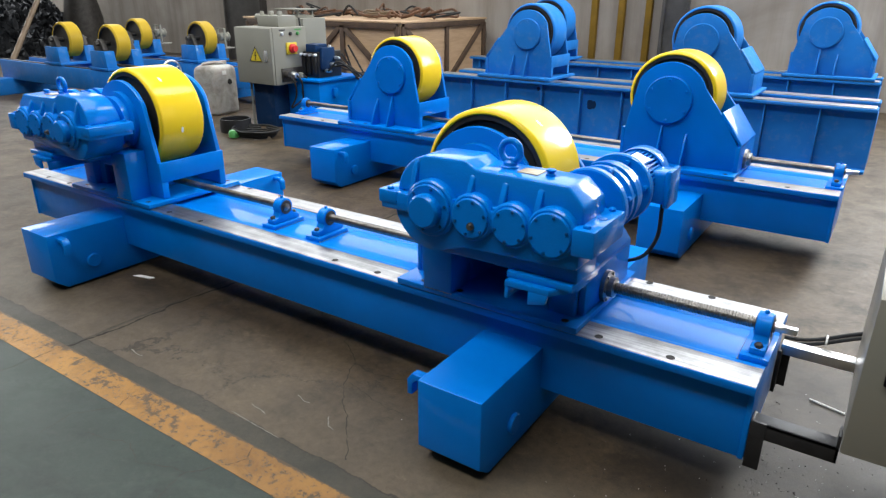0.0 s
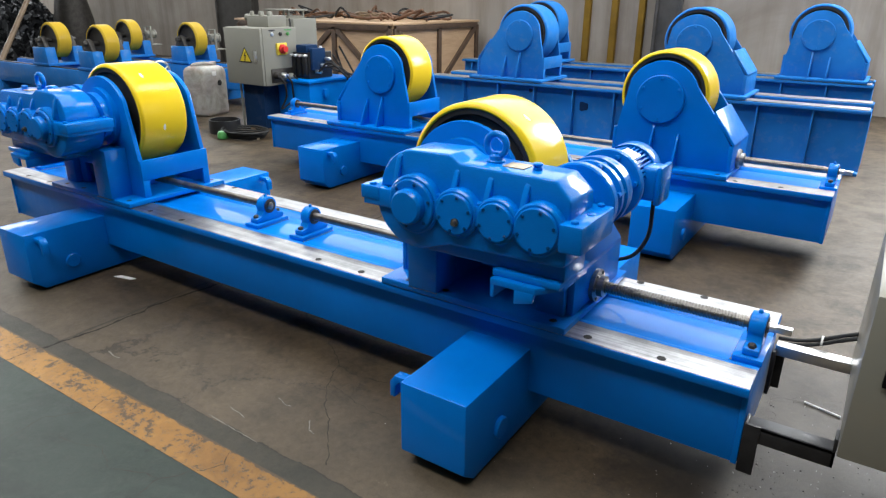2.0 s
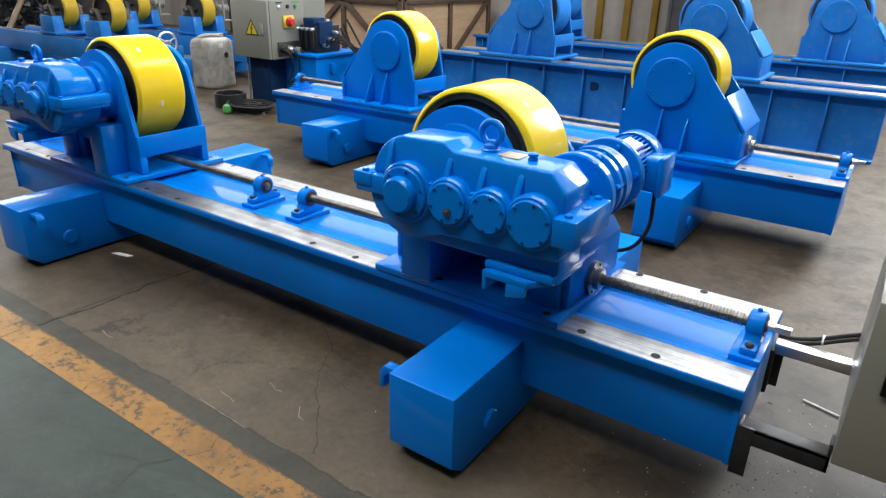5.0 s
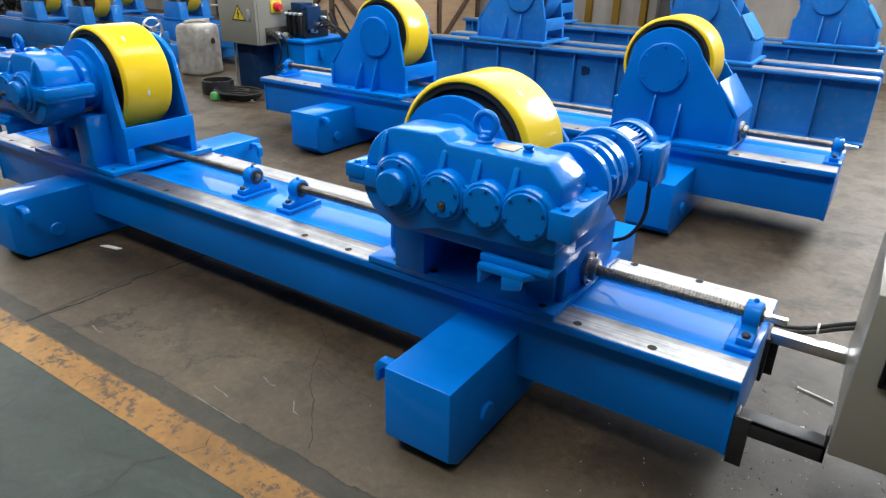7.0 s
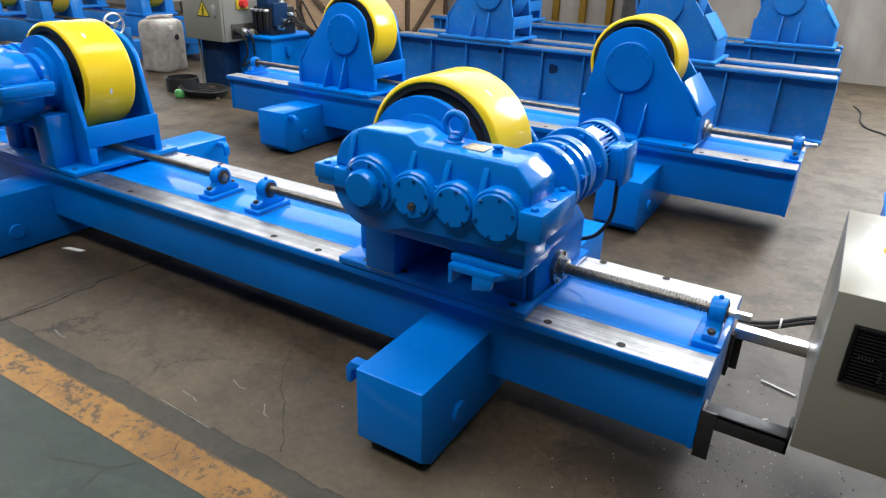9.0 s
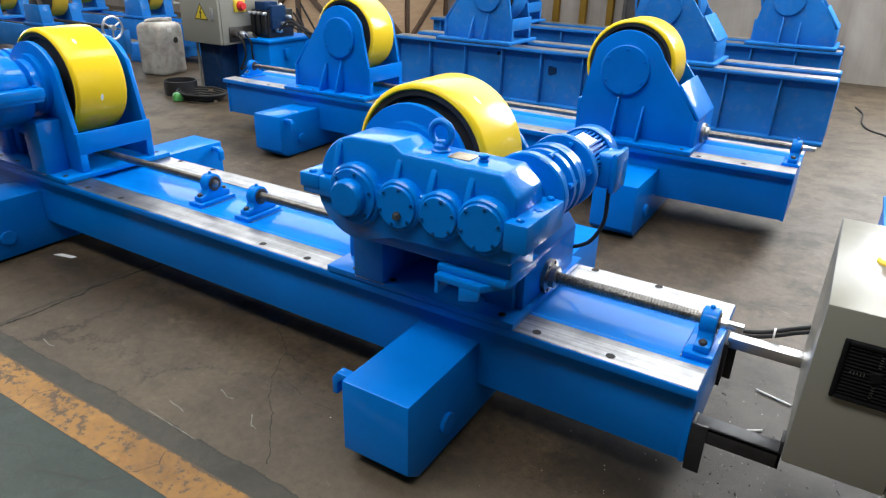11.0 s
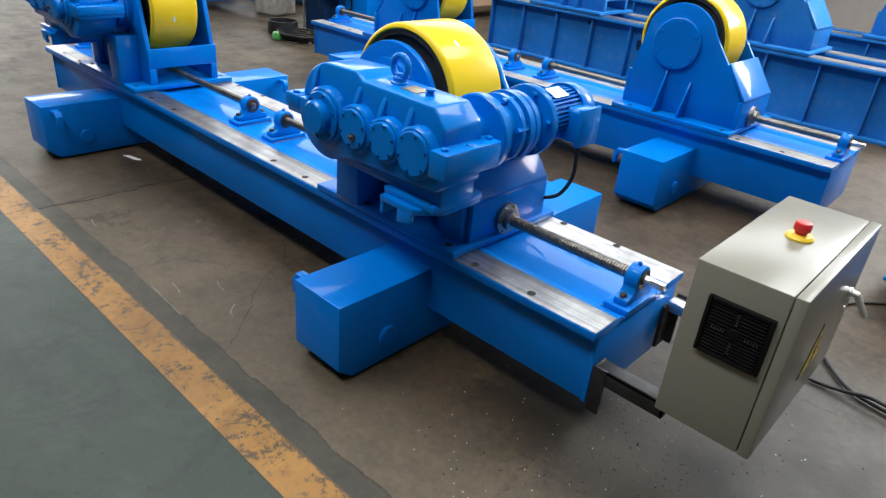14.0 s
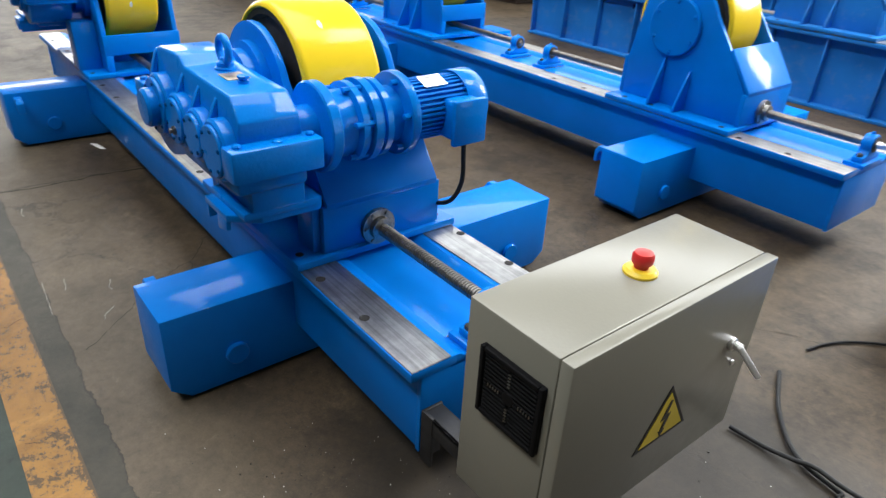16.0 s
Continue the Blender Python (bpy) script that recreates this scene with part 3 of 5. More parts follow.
def yoke_outline(xc, o, pocket=False):
    """Side plate: inner foot, dome over the axle, sloping outer edge."""
    R = 0.172
    pts = [(0.345, PLATE), (0.345, 0.470), (0.250, 0.612)]
    pts += [(R * math.cos(a), AXLE - 0.01 + R * math.sin(a)) for a in np.linspace(math.radians(22), math.radians(152), 15)]
    pts += [(-0.200, 0.505), (-0.200, PLATE)]
    # opening added under the gearbox so that the space behind it goes dark
    if pocket:
        pts += [(-0.03, PLATE), (-0.03, 0.452), (0.215, 0.452), (0.215, PLATE)]
    return [(xc + o * u, z) for u, z in pts]


def carriage(parent, xc, o, mat, base, lift=0.0, hub=True, tyre=None, ribs=True):
    """A roller in its yoke on a base plate. o: +1 when the outer end lies towards +x."""
    dz = Matrix.Translation((0, 0, lift))

    def up(bm):
        bmesh.ops.transform(bm, matrix=dz, verts=bm.verts)
        return bm

    x0, x1 = base
    car = part("carriage_plate", up(box(x0, x1, -0.004, BED_W + 0.004, TOP + 0.0008, PLATE, 0.003)), mat, parent)
    for u in (x0 + 0.085, x0 + 0.215, x1 - 0.045):
        for y in (0.024, BED_W - 0.03):
            part("bolt_hole", up(lathe([(0.0085, PLATE), (0.0105, PLATE + 0.0008)], (u, y, 0), "z", 14)), HOLE_SHADE, car, "flat dark disc painted as a drilled hole")
    for y in (NEAR, FAR):
        part("side_plate", up(prism(yoke_outline(xc, o, not hub and y == NEAR), y - 0.01, y + 0.01, "y", 0.002)), mat, car)
    if not hub:
        # unseen plates added to keep light out of the pocket
        bm = bmesh.new()
        for u0, u1, p0, p1, w0, w1 in ((-0.038, -0.030, NEAR + 0.0105, 0.262, PLATE, 0.459), (0.215, 0.223, NEAR + 0.0105, 0.262, PLATE, 0.459), (-0.0305, 0.2155, 0.254, 0.261, PLATE, 0.452), (-0.0305, 0.2155, NEAR + 0.0105, 0.262, 0.4515, 0.4585)):
            box(min(xc + o * u0, xc + o * u1), max(xc + o * u0, xc + o * u1), p0, p1, w0, w1, 0, bm)
        part("pocket_plate", up(bm), mat, car)
    # outer end: upright plate and sloping plate above it
    a, b = NEAR - 0.0095, FAR + 0.0095
    part("end_plate", up(box(min(xc + o * 0.335, xc + o * 0.355), max(xc + o * 0.335, xc + o * 0.355), a - 0.012, b + 0.012, PLATE, 0.478, 0.003)), mat, car)
    part("sloping_plate", up(prism([(xc + o * u, z) for u, z in ((0.355, 0.470), (0.357, 0.486), (0.253, 0.628), (0.245, 0.612))], a - 0.002, b + 0.002, "y", 0.002)), mat, car)
    # inner end: a bridge plate over the opening for the spindle
    bm = bmesh.new()
    p, q = sorted((xc - o * 0.2, xc - o * 0.214))
    box(p, q, a - 0.002, b + 0.002, 0.428, 0.512, 0.002, bm)
    for y0, y1 in ((a - 0.002, a + 0.028), (b - 0.028, b + 0.002)):
        box(p, q, y0, y1, PLATE, 0.429, 0.002, bm)
    part("bridge_plate", up(bm), mat, car)
    if ribs:
        for u, h in ((-0.015, 0.54), (0.105, 0.51)):
            x = xc + o * u
            part("gusset", up(prism([(NEAR - 0.009, PLATE), (NEAR - 0.085, PLATE), (NEAR - 0.085, PLATE + 0.02), (NEAR - 0.022, h), (NEAR - 0.009, h)], x - 0.005, x + 0.005, "x", 0.0015)), mat, car)
    if hub:
        bm = disc(0.112, NEAR - 0.009, NEAR - 0.030, (xc, 0, AXLE - 0.012), "y", 0.004, 48)
        cover = part("hub_cover", up(bm), mat, car)
        for k in range(6):
            w = math.pi / 2 + k * math.pi / 3
            part("bolt", up(lathe([(0.0075, NEAR - 0.029), (0.0075, NEAR - 0.034), (0.005, NEAR - 0.0355)], (xc + 0.095 * math.cos(w), 0, AXLE - 0.012 + 0.095 * math.sin(w)), "y", 6)), mat, cover)
    # roller
    y0, y1, R = NEAR + 0.029, FAR - 0.055, 0.207
    bm = lathe([(0.03, y0 - 0.02), (0.05, y0 - 0.02), (0.05, y0 + 0.02), (0.165, y0 + 0.02), (0.175, y0 + 0.006), (0.190, y0 + 0.006), (0.190, y1 - 0.006), (0.175, y1 - 0.006), (0.165, y1 - 0.02), (0.05, y1 - 0.02), (0.05, y1 + 0.02), (0.03, y1 + 0.02)], (xc, 0, AXLE), "y", 64)
    roll = part("roller", up(bm), IRON, parent, "dark iron roller core")
    prof = [(0.189, y0 + 0.009), (0.190, y0 + 0.003)]
    prof += [(R - 0.016 + 0.016 * math.sin(a), y0 + 0.016 - 0.016 * math.cos(a)) for a in np.linspace(0.15, math.pi / 2, 6)]
    prof += [(R - 0.016 + 0.016 * math.cos(a), y1 - 0.016 + 0.016 * math.sin(a)) for a in np.linspace(0, math.pi / 2 - 0.15, 6)]
    prof += [(0.190, y1 - 0.003), (0.189, y1 - 0.009)]
    part("tyre", up(lathe(prof, (xc, 0, AXLE), "y", 96, closed=True)), tyre or YELLOW, roll, "" if tyre else "glossy yellow polyurethane tyre")
    return car


def spindle(parent, xr, mat):
    """Right-hand threaded spindle with its nut, and the two plain ones with bearings in the middle."""
    y, z = 0.222, SHAFT
    part("spindle", thread(xr, -0.062, y, z, 0.0165), SCREW, parent, "oily threaded steel spindle")
    bm = lathe([(0.012, -0.066), (0.012, 0.01)], (0, y, z), "x", 20)
    box(0.008, 0.045, y - 0.0085, y + 0.0085, z - 0.0085, z + 0.0085, 0.002, bm)
    part("spindle_end", bm, CHROME, parent, "bright steel shaft end with a square")
    bm = lathe([(0.02, 0.0), (0.047, 0.0), (0.047, 0.012), (0.03, 0.014), (0.03, 0.03), (0.022, 0.032)], (xr, y, z), "x", 32)
    for k in range(6):
        w = k * math.pi / 3
        lathe([(0.005, 0.011), (0.005, 0.017)], (xr, y + 0.039 * math.cos(w), z + 0.039 * math.sin(w)), "x", 6, bm)
    part("spindle_nut", bm, STEEL_OLD, parent, "oily steel flanged spindle nut")


def gearbox(parent, xc, o, mat):
    """Cast reduction gearbox, its output on the roller axle, with the cycloid reducer and motor behind."""
    def fix(bm):
        return bm if o > 0 else mirror_x(bm, xc)

    X = xc
    # lower casing, set back behind the bearing seats
    arc = [(X + 0.125 * math.cos(a), AXLE - 0.01 + 0.122 * math.sin(a)) for a in np.linspace(math.pi, math.pi * 1.55, 10)]
    low = arc + [(X + 0.10, 0.572), (X + 0.405, 0.580), (X + 0.412, 0.59), (X + 0.412, AXLE)]
    gb = part("gearbox", fix(prism(low, -0.143, 0.012, "y", 0.007)), mat, parent, "blue-painted cast iron gearbox")
    part("sump", fix(box(X - 0.03, X + 0.40, -0.112, 0.01, 0.532, 0.60, 0.006)), mat, gb)
    # split flange with its end pads and screws
    bm = bmesh.new()
    box(X - 0.160, X + 0.448, -0.155, 0.028, 0.640, 0.690, 0.005, bm)
    box(X + 0.398, X + 0.453, -0.165, 0.031, 0.626, 0.692, 0.005, bm)
    box(X - 0.166, X - 0.105, -0.158, 0.031, 0.655, 0.692, 0.005, bm)
    part("split_flange", fix(bm), mat, gb)
    for u in (-0.135, 0.064, 0.188, 0.296, 0.425):
        for y in (-0.142, 0.014):
            part("bolt", fix(lathe([(0.0095, 0.690), (0.0095, 0.697), (0.0065, 0.6995)], (X + u, y, 0), "z", 6)), mat, gb)
    part("bolt", fix(lathe([(0.011, 0.690), (0.011, 0.694), (0.008, 0.696)], (X + 0.43, -0.06, 0), "z", 12)), mat, gb)
    # upper casing: dome over the output wheel, lower roof, bevelled end
    dome = [(X - 0.02 - 0.098 * math.sin(a), 0.690 + 0.103 * math.cos(a)) for a in np.linspace(math.pi / 2, 0.12, 9)]
    top = dome + [(X + 0.088, 0.796), (X + 0.118, 0.778), (X + 0.366, 0.775), (X + 0.408, 0.733), (X + 0.410, 0.688)]
    bm = bmesh.new()
    t = bmesh.new()
    prism(top, -0.132, 0.006, "y", 0.0, t)
    for w in t.verts:
        if w.co.z > 0.70:
            w.co.y = -0.063 + (w.co.y + 0.063) * (1.0 - 1.5 * (w.co.z - 0.70))
    bmesh.ops.bevel(t, geom=[e for e in t.edges if e.calc_face_angle(0) > 0.35], offset=0.006, segments=3, profile=0.5, affect="EDGES")
    merge(bm, t)
    part("upper_housing", fix(bm), mat, gb)
    for u, h in ((-0.06, 0.782), (0.112, 0.766), (0.205, 0.762), (0.30, 0.762)):
        part("rib", fix(prism([(-0.152, 0.688), (-0.150, 0.71), (-0.131, h - 0.012), (-0.123, h), (-0.09, h), (-0.09, 0.688)], X + u - 0.008, X + u + 0.008, "x", 0.004)), mat, gb)
    # bearing seats and covers along the joint
    for k, (u, r, boss) in enumerate(((0.0, 0.066, 0.045), (0.127, 0.051, 0), (0.238, 0.047, 0), (0.343, 0.054, 0))):
        z = AXLE - 0.012
        bm = disc(r + 0.010, -0.085, -0.1565 - 0.0012 * (k % 2), (X + u, 0, z), "y", 0.005, 40)
        part("bearing_seat", fix(bm), mat, gb)
        bm = disc(r, -0.150, -0.165, (X + u, 0, z), "y", 0.0025, 40)
        if boss:
            lathe([(boss, -0.164), (boss, -0.184), (boss - 0.006, -0.191), (boss - 0.02, -0.192)], (X + u, 0, z), "y", 32, bm)
        cover = part("bearing_cover", fix(bm), mat, gb)
        for j in range(6):
            w = j * math.pi / 3 + 0.3
            rr = r * 0.85
            part("screw", fix(lathe([(0.0042, -0.1645), (0.0042, -0.1675), (0.003, -0.1685)], (X + u + rr * math.cos(w), 0, z + rr * math.sin(w)), "y", 6)), BLUE_DIMPLE, cover)
    part("oil_plug", fix(lathe([(0.010, -0.164), (0.010, -0.170), (0.006, -0.172), (0.006, -0.178)], (X + 0.133, 0, AXLE - 0.03), "y", 12)), SCREW, gb, "small dull metal oil plug")
    bm = torus(0.0265, 0.0085, (X + 0.176, -0.052, 0.818), "y")
    lathe([(0.023, 0.775), (0.023, 0.781), (0.018, 0.784), (0.018, 0.792), (0.011, 0.797), (0.010, 0.802)], (X + 0.176, -0.052, 0), "z", 20, bm)
    part("lifting_eye", fix(bm), mat, gb)
    part("name_plate", fix(box(X + 0.212, X + 0.268, -0.085, -0.035, 0.7755, 0.7785, 0.0006)), BRASS, gb, "small beige metal rating plate")
    part("breather", fix(lathe([(0.012, 0.774), (0.012, 0.781), (0.009, 0.782), (0.009, 0.786), (0.0125, 0.787), (0.0125, 0.791), (0.007, 0.793)], (X + 0.292, -0.062, 0), "z", 12)), mat, gb)
    # seats under the casing
    part("seat_block", fix(box(X - 0.125, X - 0.025, -0.01, NEAR - 0.0105, PLATE - 0.001, 0.560, 0.004)), mat, gb)
    part("seat_block", fix(box(X + 0.255, X + 0.335, 0.055, NEAR - 0.0105, PLATE - 0.001, 0.506, 0.004)), mat, gb)
    bm = bmesh.new()
    for k in range(13):
        u = -0.118 + 0.0078 * k
        lathe([(0.0018, PLATE - 0.0005), (0.0022, PLATE + 0.0008), (0.0012, PLATE + 0.002)], (X + u, -0.0125 - 0.001 * (k % 2), 0), "z", 7, bm)
    part("weld_seam", fix(bm), STEEL_OLD, gb, "bare weld beads along the seat")
    part("foot_flange", fix(box(X + 0.22, X + 0.398, -0.132, 0.05, 0.518, 0.536, 0.004)), mat, gb)
    bm = bmesh.new()
    prism([(X + 0.225, -0.150), (X + 0.345, -0.150), (X + 0.392, -0.09), (X + 0.392, 0.05), (X + 0.225, 0.05)], 0.502, 0.5185, "z", 0.002, bm)
    prism([(X + 0.29, 0.503), (X + 0.29, 0.466), (X + 0.338, 0.478), (X + 0.343, 0.503)], -0.150, -0.139, "y", 0.002, bm)
    box(X + 0.225, X + 0.235, -0.148, 0.05, 0.468, 0.503, 0.002, bm)
    part("seat_channel", fix(bm), mat, gb)
    # output hub
    bm = lathe([(0.075, 0.0), (0.075, 0.03), (0.10, 0.035), (0.10, 0.06), (0.118, 0.064), (0.118, NEAR - 0.009)], (X, 0, AXLE), "y", 40)
    part("output_hub", fix(bm), mat, gb)
    # cycloid reducer
    ax = X + 0.343
    prof = [(0.05, -0.01), (0.052, 0.055), (0.096, 0.058), (0.1, 0.062), (0.1, 0.082), (0.096, 0.086), (0.078, 0.09), (0.074, 0.105), (0.076, 0.135),
            (0.09, 0.14), (0.09, 0.156), (0.080, 0.158), (0.080, 0.168), (0.094, 0.17), (0.094, 0.19), (0.082, 0.192), (0.082, 0.2), (0.09, 0.203), (0.09, 0.218),
            (0.072, 0.222), (0.066, 0.24), (0.066, 0.262), (0.096, 0.266), (0.098, 0.27), (0.098, 0.286), (0.094, 0.29), (0.06, 0.292)]
    red = part("reducer", fix(lathe(prof, (ax, 0, AXLE), "y", 48)), mat, parent, "blue-painted cycloid reducer")
    for k in range(6):
        w = k * math.pi / 3 + 0.2
        for y in (0.135, 0.26):
            part("bolt", fix(lathe([(0.007, y - 0.012), (0.007, y + 0.035)], (ax + 0.084 * math.cos(w), 0, AXLE + 0.084 * math.sin(w)), "y", 6)), mat, red)
    # motor with cooling fins
    star = []
    for k in range(38):
        for f, r in ((0.0, 0.064), (0.24, 0.064), (0.29, 0.0745), (0.71, 0.0745), (0.76, 0.064)):
            w = 2 * math.pi * (k + f) / 38
            star.append((ax + r * math.cos(w), AXLE + r * math.sin(w)))
    bm = prism(star, 0.288, 0.452, "y")
    motor = part("motor", fix(bm), BLUE_SATIN, parent, "blue-painted finned electric motor")
    bm = lathe([(0.074, 0.448), (0.080, 0.445), (0.081, 0.448), (0.081, 0.498), (0.074, 0.510), (0.05, 0.514)], (ax, 0, AXLE), "y", 40)
    part("fan_cowl", fix(bm), mat, motor)
    bm = box(ax + 0.045, ax + 0.108, 0.375, 0.462, AXLE - 0.060, AXLE + 0.036, 0.012, None, 3)
    box(ax + 0.103, ax + 0.120, 0.368, 0.468, AXLE - 0.068, AXLE + 0.042, 0.006, bm)
    part("terminal_box", fix(bm), mat, motor)
    part("rating_plate", fix(box(-0.022, 0.022, 0.335, 0.40, 0.0745, 0.0765, 0.0004, m=Matrix.Translation((ax, 0, AXLE)) @ Matrix.Rotation(0.35, 4, "Y"))), CHROME, motor, "bright metal rating plate")
    bm = tube([(ax + 0.09, 0.42, AXLE - 0.044), (ax + 0.09, 0.425, AXLE - 0.10), (ax + 0.085, 0.43, AXLE - 0.18), (ax + 0.05, 0.425, AXLE - 0.245), (ax - 0.01, 0.41, AXLE - 0.268), (ax - 0.07, 0.40, AXLE - 0.26)], 0.006, 10)
    part("cable", fix(bm), RUBBER, motor, "black rubber motor cable")


def rotator(origin, label, mat, steel, left, right, base_l, base_r, driven, tyre=None, size=1.0):
    ob = empty("welding_rotator", pose(*origin) @ Matrix.Scale(size, 4), label, "welding rotator", "welding rotators in the hall")
    bed(ob, mat, steel)
    outrigger(ob, -2.815, -2.61, 1, mat)
    outrigger(ob, -0.747, -0.553, -1, mat)
    carriage(ob, left, -1, mat, base_l, 0.0, not driven, tyre, not driven)
    carriage(ob, right, 1, mat, base_r, 0.0, not driven, tyre, not driven)
    if driven:
        gearbox(ob, left, -1, BLUE_CAST)
        gearbox(ob, right, 1, BLUE_CAST)
    y, z = 0.222, SHAFT
    spindle(ob, right + 0.355, mat)
    for x0, x1 in ((left + 0.1, -1.775), (-1.56, right - 0.1)):
        part("spindle", lathe([(0.0145, x0), (0.0145, x1)], (0, y, z), "x", 20), SCREW, ob, "plain oily steel spindle")
    part("spindle", lathe([(0.0145, -3.36), (0.0145, left - 0.34)], (0, y, z), "x", 20), SCREW, ob, "plain oily steel spindle")
    for x in (-0.03, -1.55, -1.785, -3.35):
        pillow(ob, x, y, mat)
    if driven:
        tyres = [o for o in ob.children_recursive if o.name.startswith("tyre")]
        for tyre_ob, xc, a, yy in ((tyres[0], left, -12.0, 0.225), (tyres[0], left, 52.0, 0.2), (tyres[1], right, 54.0, 0.21)):
            bm = prism([(-0.005, -0.010), (0.003, -0.014), (0.006, -0.003), (0.004, 0.011), (-0.003, 0.012), (-0.006, 0.002)], 0.2064, 0.2074, "x")
            bmesh.ops.transform(bm, matrix=Matrix.Translation((xc, yy, AXLE)) @ Matrix.Rotation(-radians(a), 4, "Y"), verts=bm.verts)
            part("scuff", bm, WHITE_TAPE, tyre_ob, "pale scuff mark")
    return ob


rotator((0, 0, 0), "bright blue driven welding rotator with two yellow rollers and gearboxes", BLUE, STEEL, -2.57, -0.812, (-2.93, -2.335), (-1.042, -0.445), True)
rotator((0.01, 1.816, 0), "blue idler welding rotator with two yellow rollers", BLUE, STEEL_OLD, -2.47, -0.785, (-2.85, -2.23), (-1.005, -0.425), False, size=1.041)


def beam_rotator(origin, size, length, label, left, right, stains=()):
    """A heavier idler: twin I-beams on the floor with two blue rollers in yokes."""
    ob = empty("welding_rotator", pose(*origin) @ Matrix.Scale(size, 4), label, "welding rotator", "welding rotators in the hall")
    L, top = length, 0.385
    for k, y in enumerate((0.0, 0.33)):
        bm = bmesh.new()
        box(-L, 0, y, y + 0.14, top - 0.02, top, 0.003, bm)
        box(-L, 0, y, y + 0.14, 0.0, 0.018, 0.003, bm)
        box(-L, 0, y + 0.06, y + 0.074, 0.016, top - 0.018, 0, bm)
        beam = part("beam", bm, BLUE_DUST_HAZE, ob)
        x = -0.3
        while x > -L:
            part("stiffener", box(x, x + 0.01, y + 0.012, y + 0.062, 0.017, top - 0.019, 0.001), BLUE_DUST_HAZE, beam)
            x -= 0.31
        part("rail", box(-L + 0.01, -0.01, y + 0.012, y + 0.128, top - 0.001, top + 0.006, 0.001), STEEL, beam, "bright steel guide strip")
    for x, z, r in stains:
        blot = [(x + r * (0.85 + 0.12 * math.sin(0.9 * k) + 0.05 * math.cos(2.1 * k)) * math.cos(k * 0.2618), z + r * (0.85 + 0.12 * math.sin(0.9 * k) + 0.05 * math.cos(2.1 * k)) * math.sin(k * 0.2618)) for k in range(24)]
        part("oil_stain", prism(blot, 0.0572, 0.0602, "y"), BLUE_DARK, ob, "dark oily patch on the web")
    for x in (-0.012, -L):
        part("end_plate", box(x, x + 0.012, 0.074, 0.39, 0.018, top - 0.06, 0.002), BLUE_DUST_HAZE, ob)
    lift = top + 0.006 - TOP
    for xc, o in ((left, -1), (right, 1)):
        a, b = sorted((xc - o * 0.24, xc + o * 0.38))
        carriage(ob, xc, o, BLUE_DUST_HAZE, (a, b), lift, True, BLUE_DUST_HAZE, True)
    return ob


beam_rotator((0.045, 3.91, 0), 1.172, 3.1, "heavy blue idler rotator on twin beams with blue rollers", -2.33, -1.06, ((-1.77, 0.245, 0.04), (-2.2, 0.325, 0.018)))
beam_rotator((-0.01, 5.5, 0), 1.2, 3.5, "heavy blue idler rotator standing by the wall", -2.74, -0.42)
for ob in [o for o in bpy.data.objects if o.name.startswith("tyre") and o.data.materials[0] == BLUE_DUST_HAZE]:
    tagged(ob, "blue-painted worn roller tyre")


# ---------------------------------------------------------------- control box on the driven rotator
def bolt_sign(parent, place, size, axis):
    """Yellow warning triangle with a black border and a flash. axis: the way it faces."""
    def P(u, w, d):
        u, w = u * size, w * size
        return {"x": (place[0] + d, place[1] + u, place[2] + w), "-y": (place[0] + u, place[1] - d, place[2] + w)}[axis]

    def flat(poly, d0, d1):
        t = bmesh.new()
        lo = [t.verts.new(P(u, w, d0)) for u, w in poly]
        hi = [t.verts.new(P(u, w, d1)) for u, w in poly]
        t.faces.new(hi)
        t.faces.new(lo[::-1])
        for i in range(len(poly)):
            j = (i + 1) % len(poly)
            t.faces.new((lo[i], lo[j], hi[j], hi[i]))
        bmesh.ops.recalc_face_normals(t, faces=t.faces)
        return t

    tri = [(-0.5, 0.0), (0.5, 0.0), (0.0, 0.78)]
    inn = [(-0.41, 0.05), (0.41, 0.05), (0.0, 0.69)]
    flash = [(0.03, 0.56), (-0.09, 0.30), (-0.01, 0.31), (-0.06, 0.13), (-0.09, 0.16), (-0.03, 0.05), (0.04, 0.15), (0.0, 0.14), (0.09, 0.37), (0.01, 0.36), (0.08, 0.55)]
    sign = part("warning_sign", flat(tri, 0.0, 0.0012), SIGN_BLACK, parent, "yellow triangular electric shock warning sign")
    part("sign_face", flat(inn, 0.0010, 0.0020), SIGN_YELLOW, sign)
    part("flash", flat(flash, 0.0018, 0.0027), SIGN_BLACK, sign, "black lightning flash")


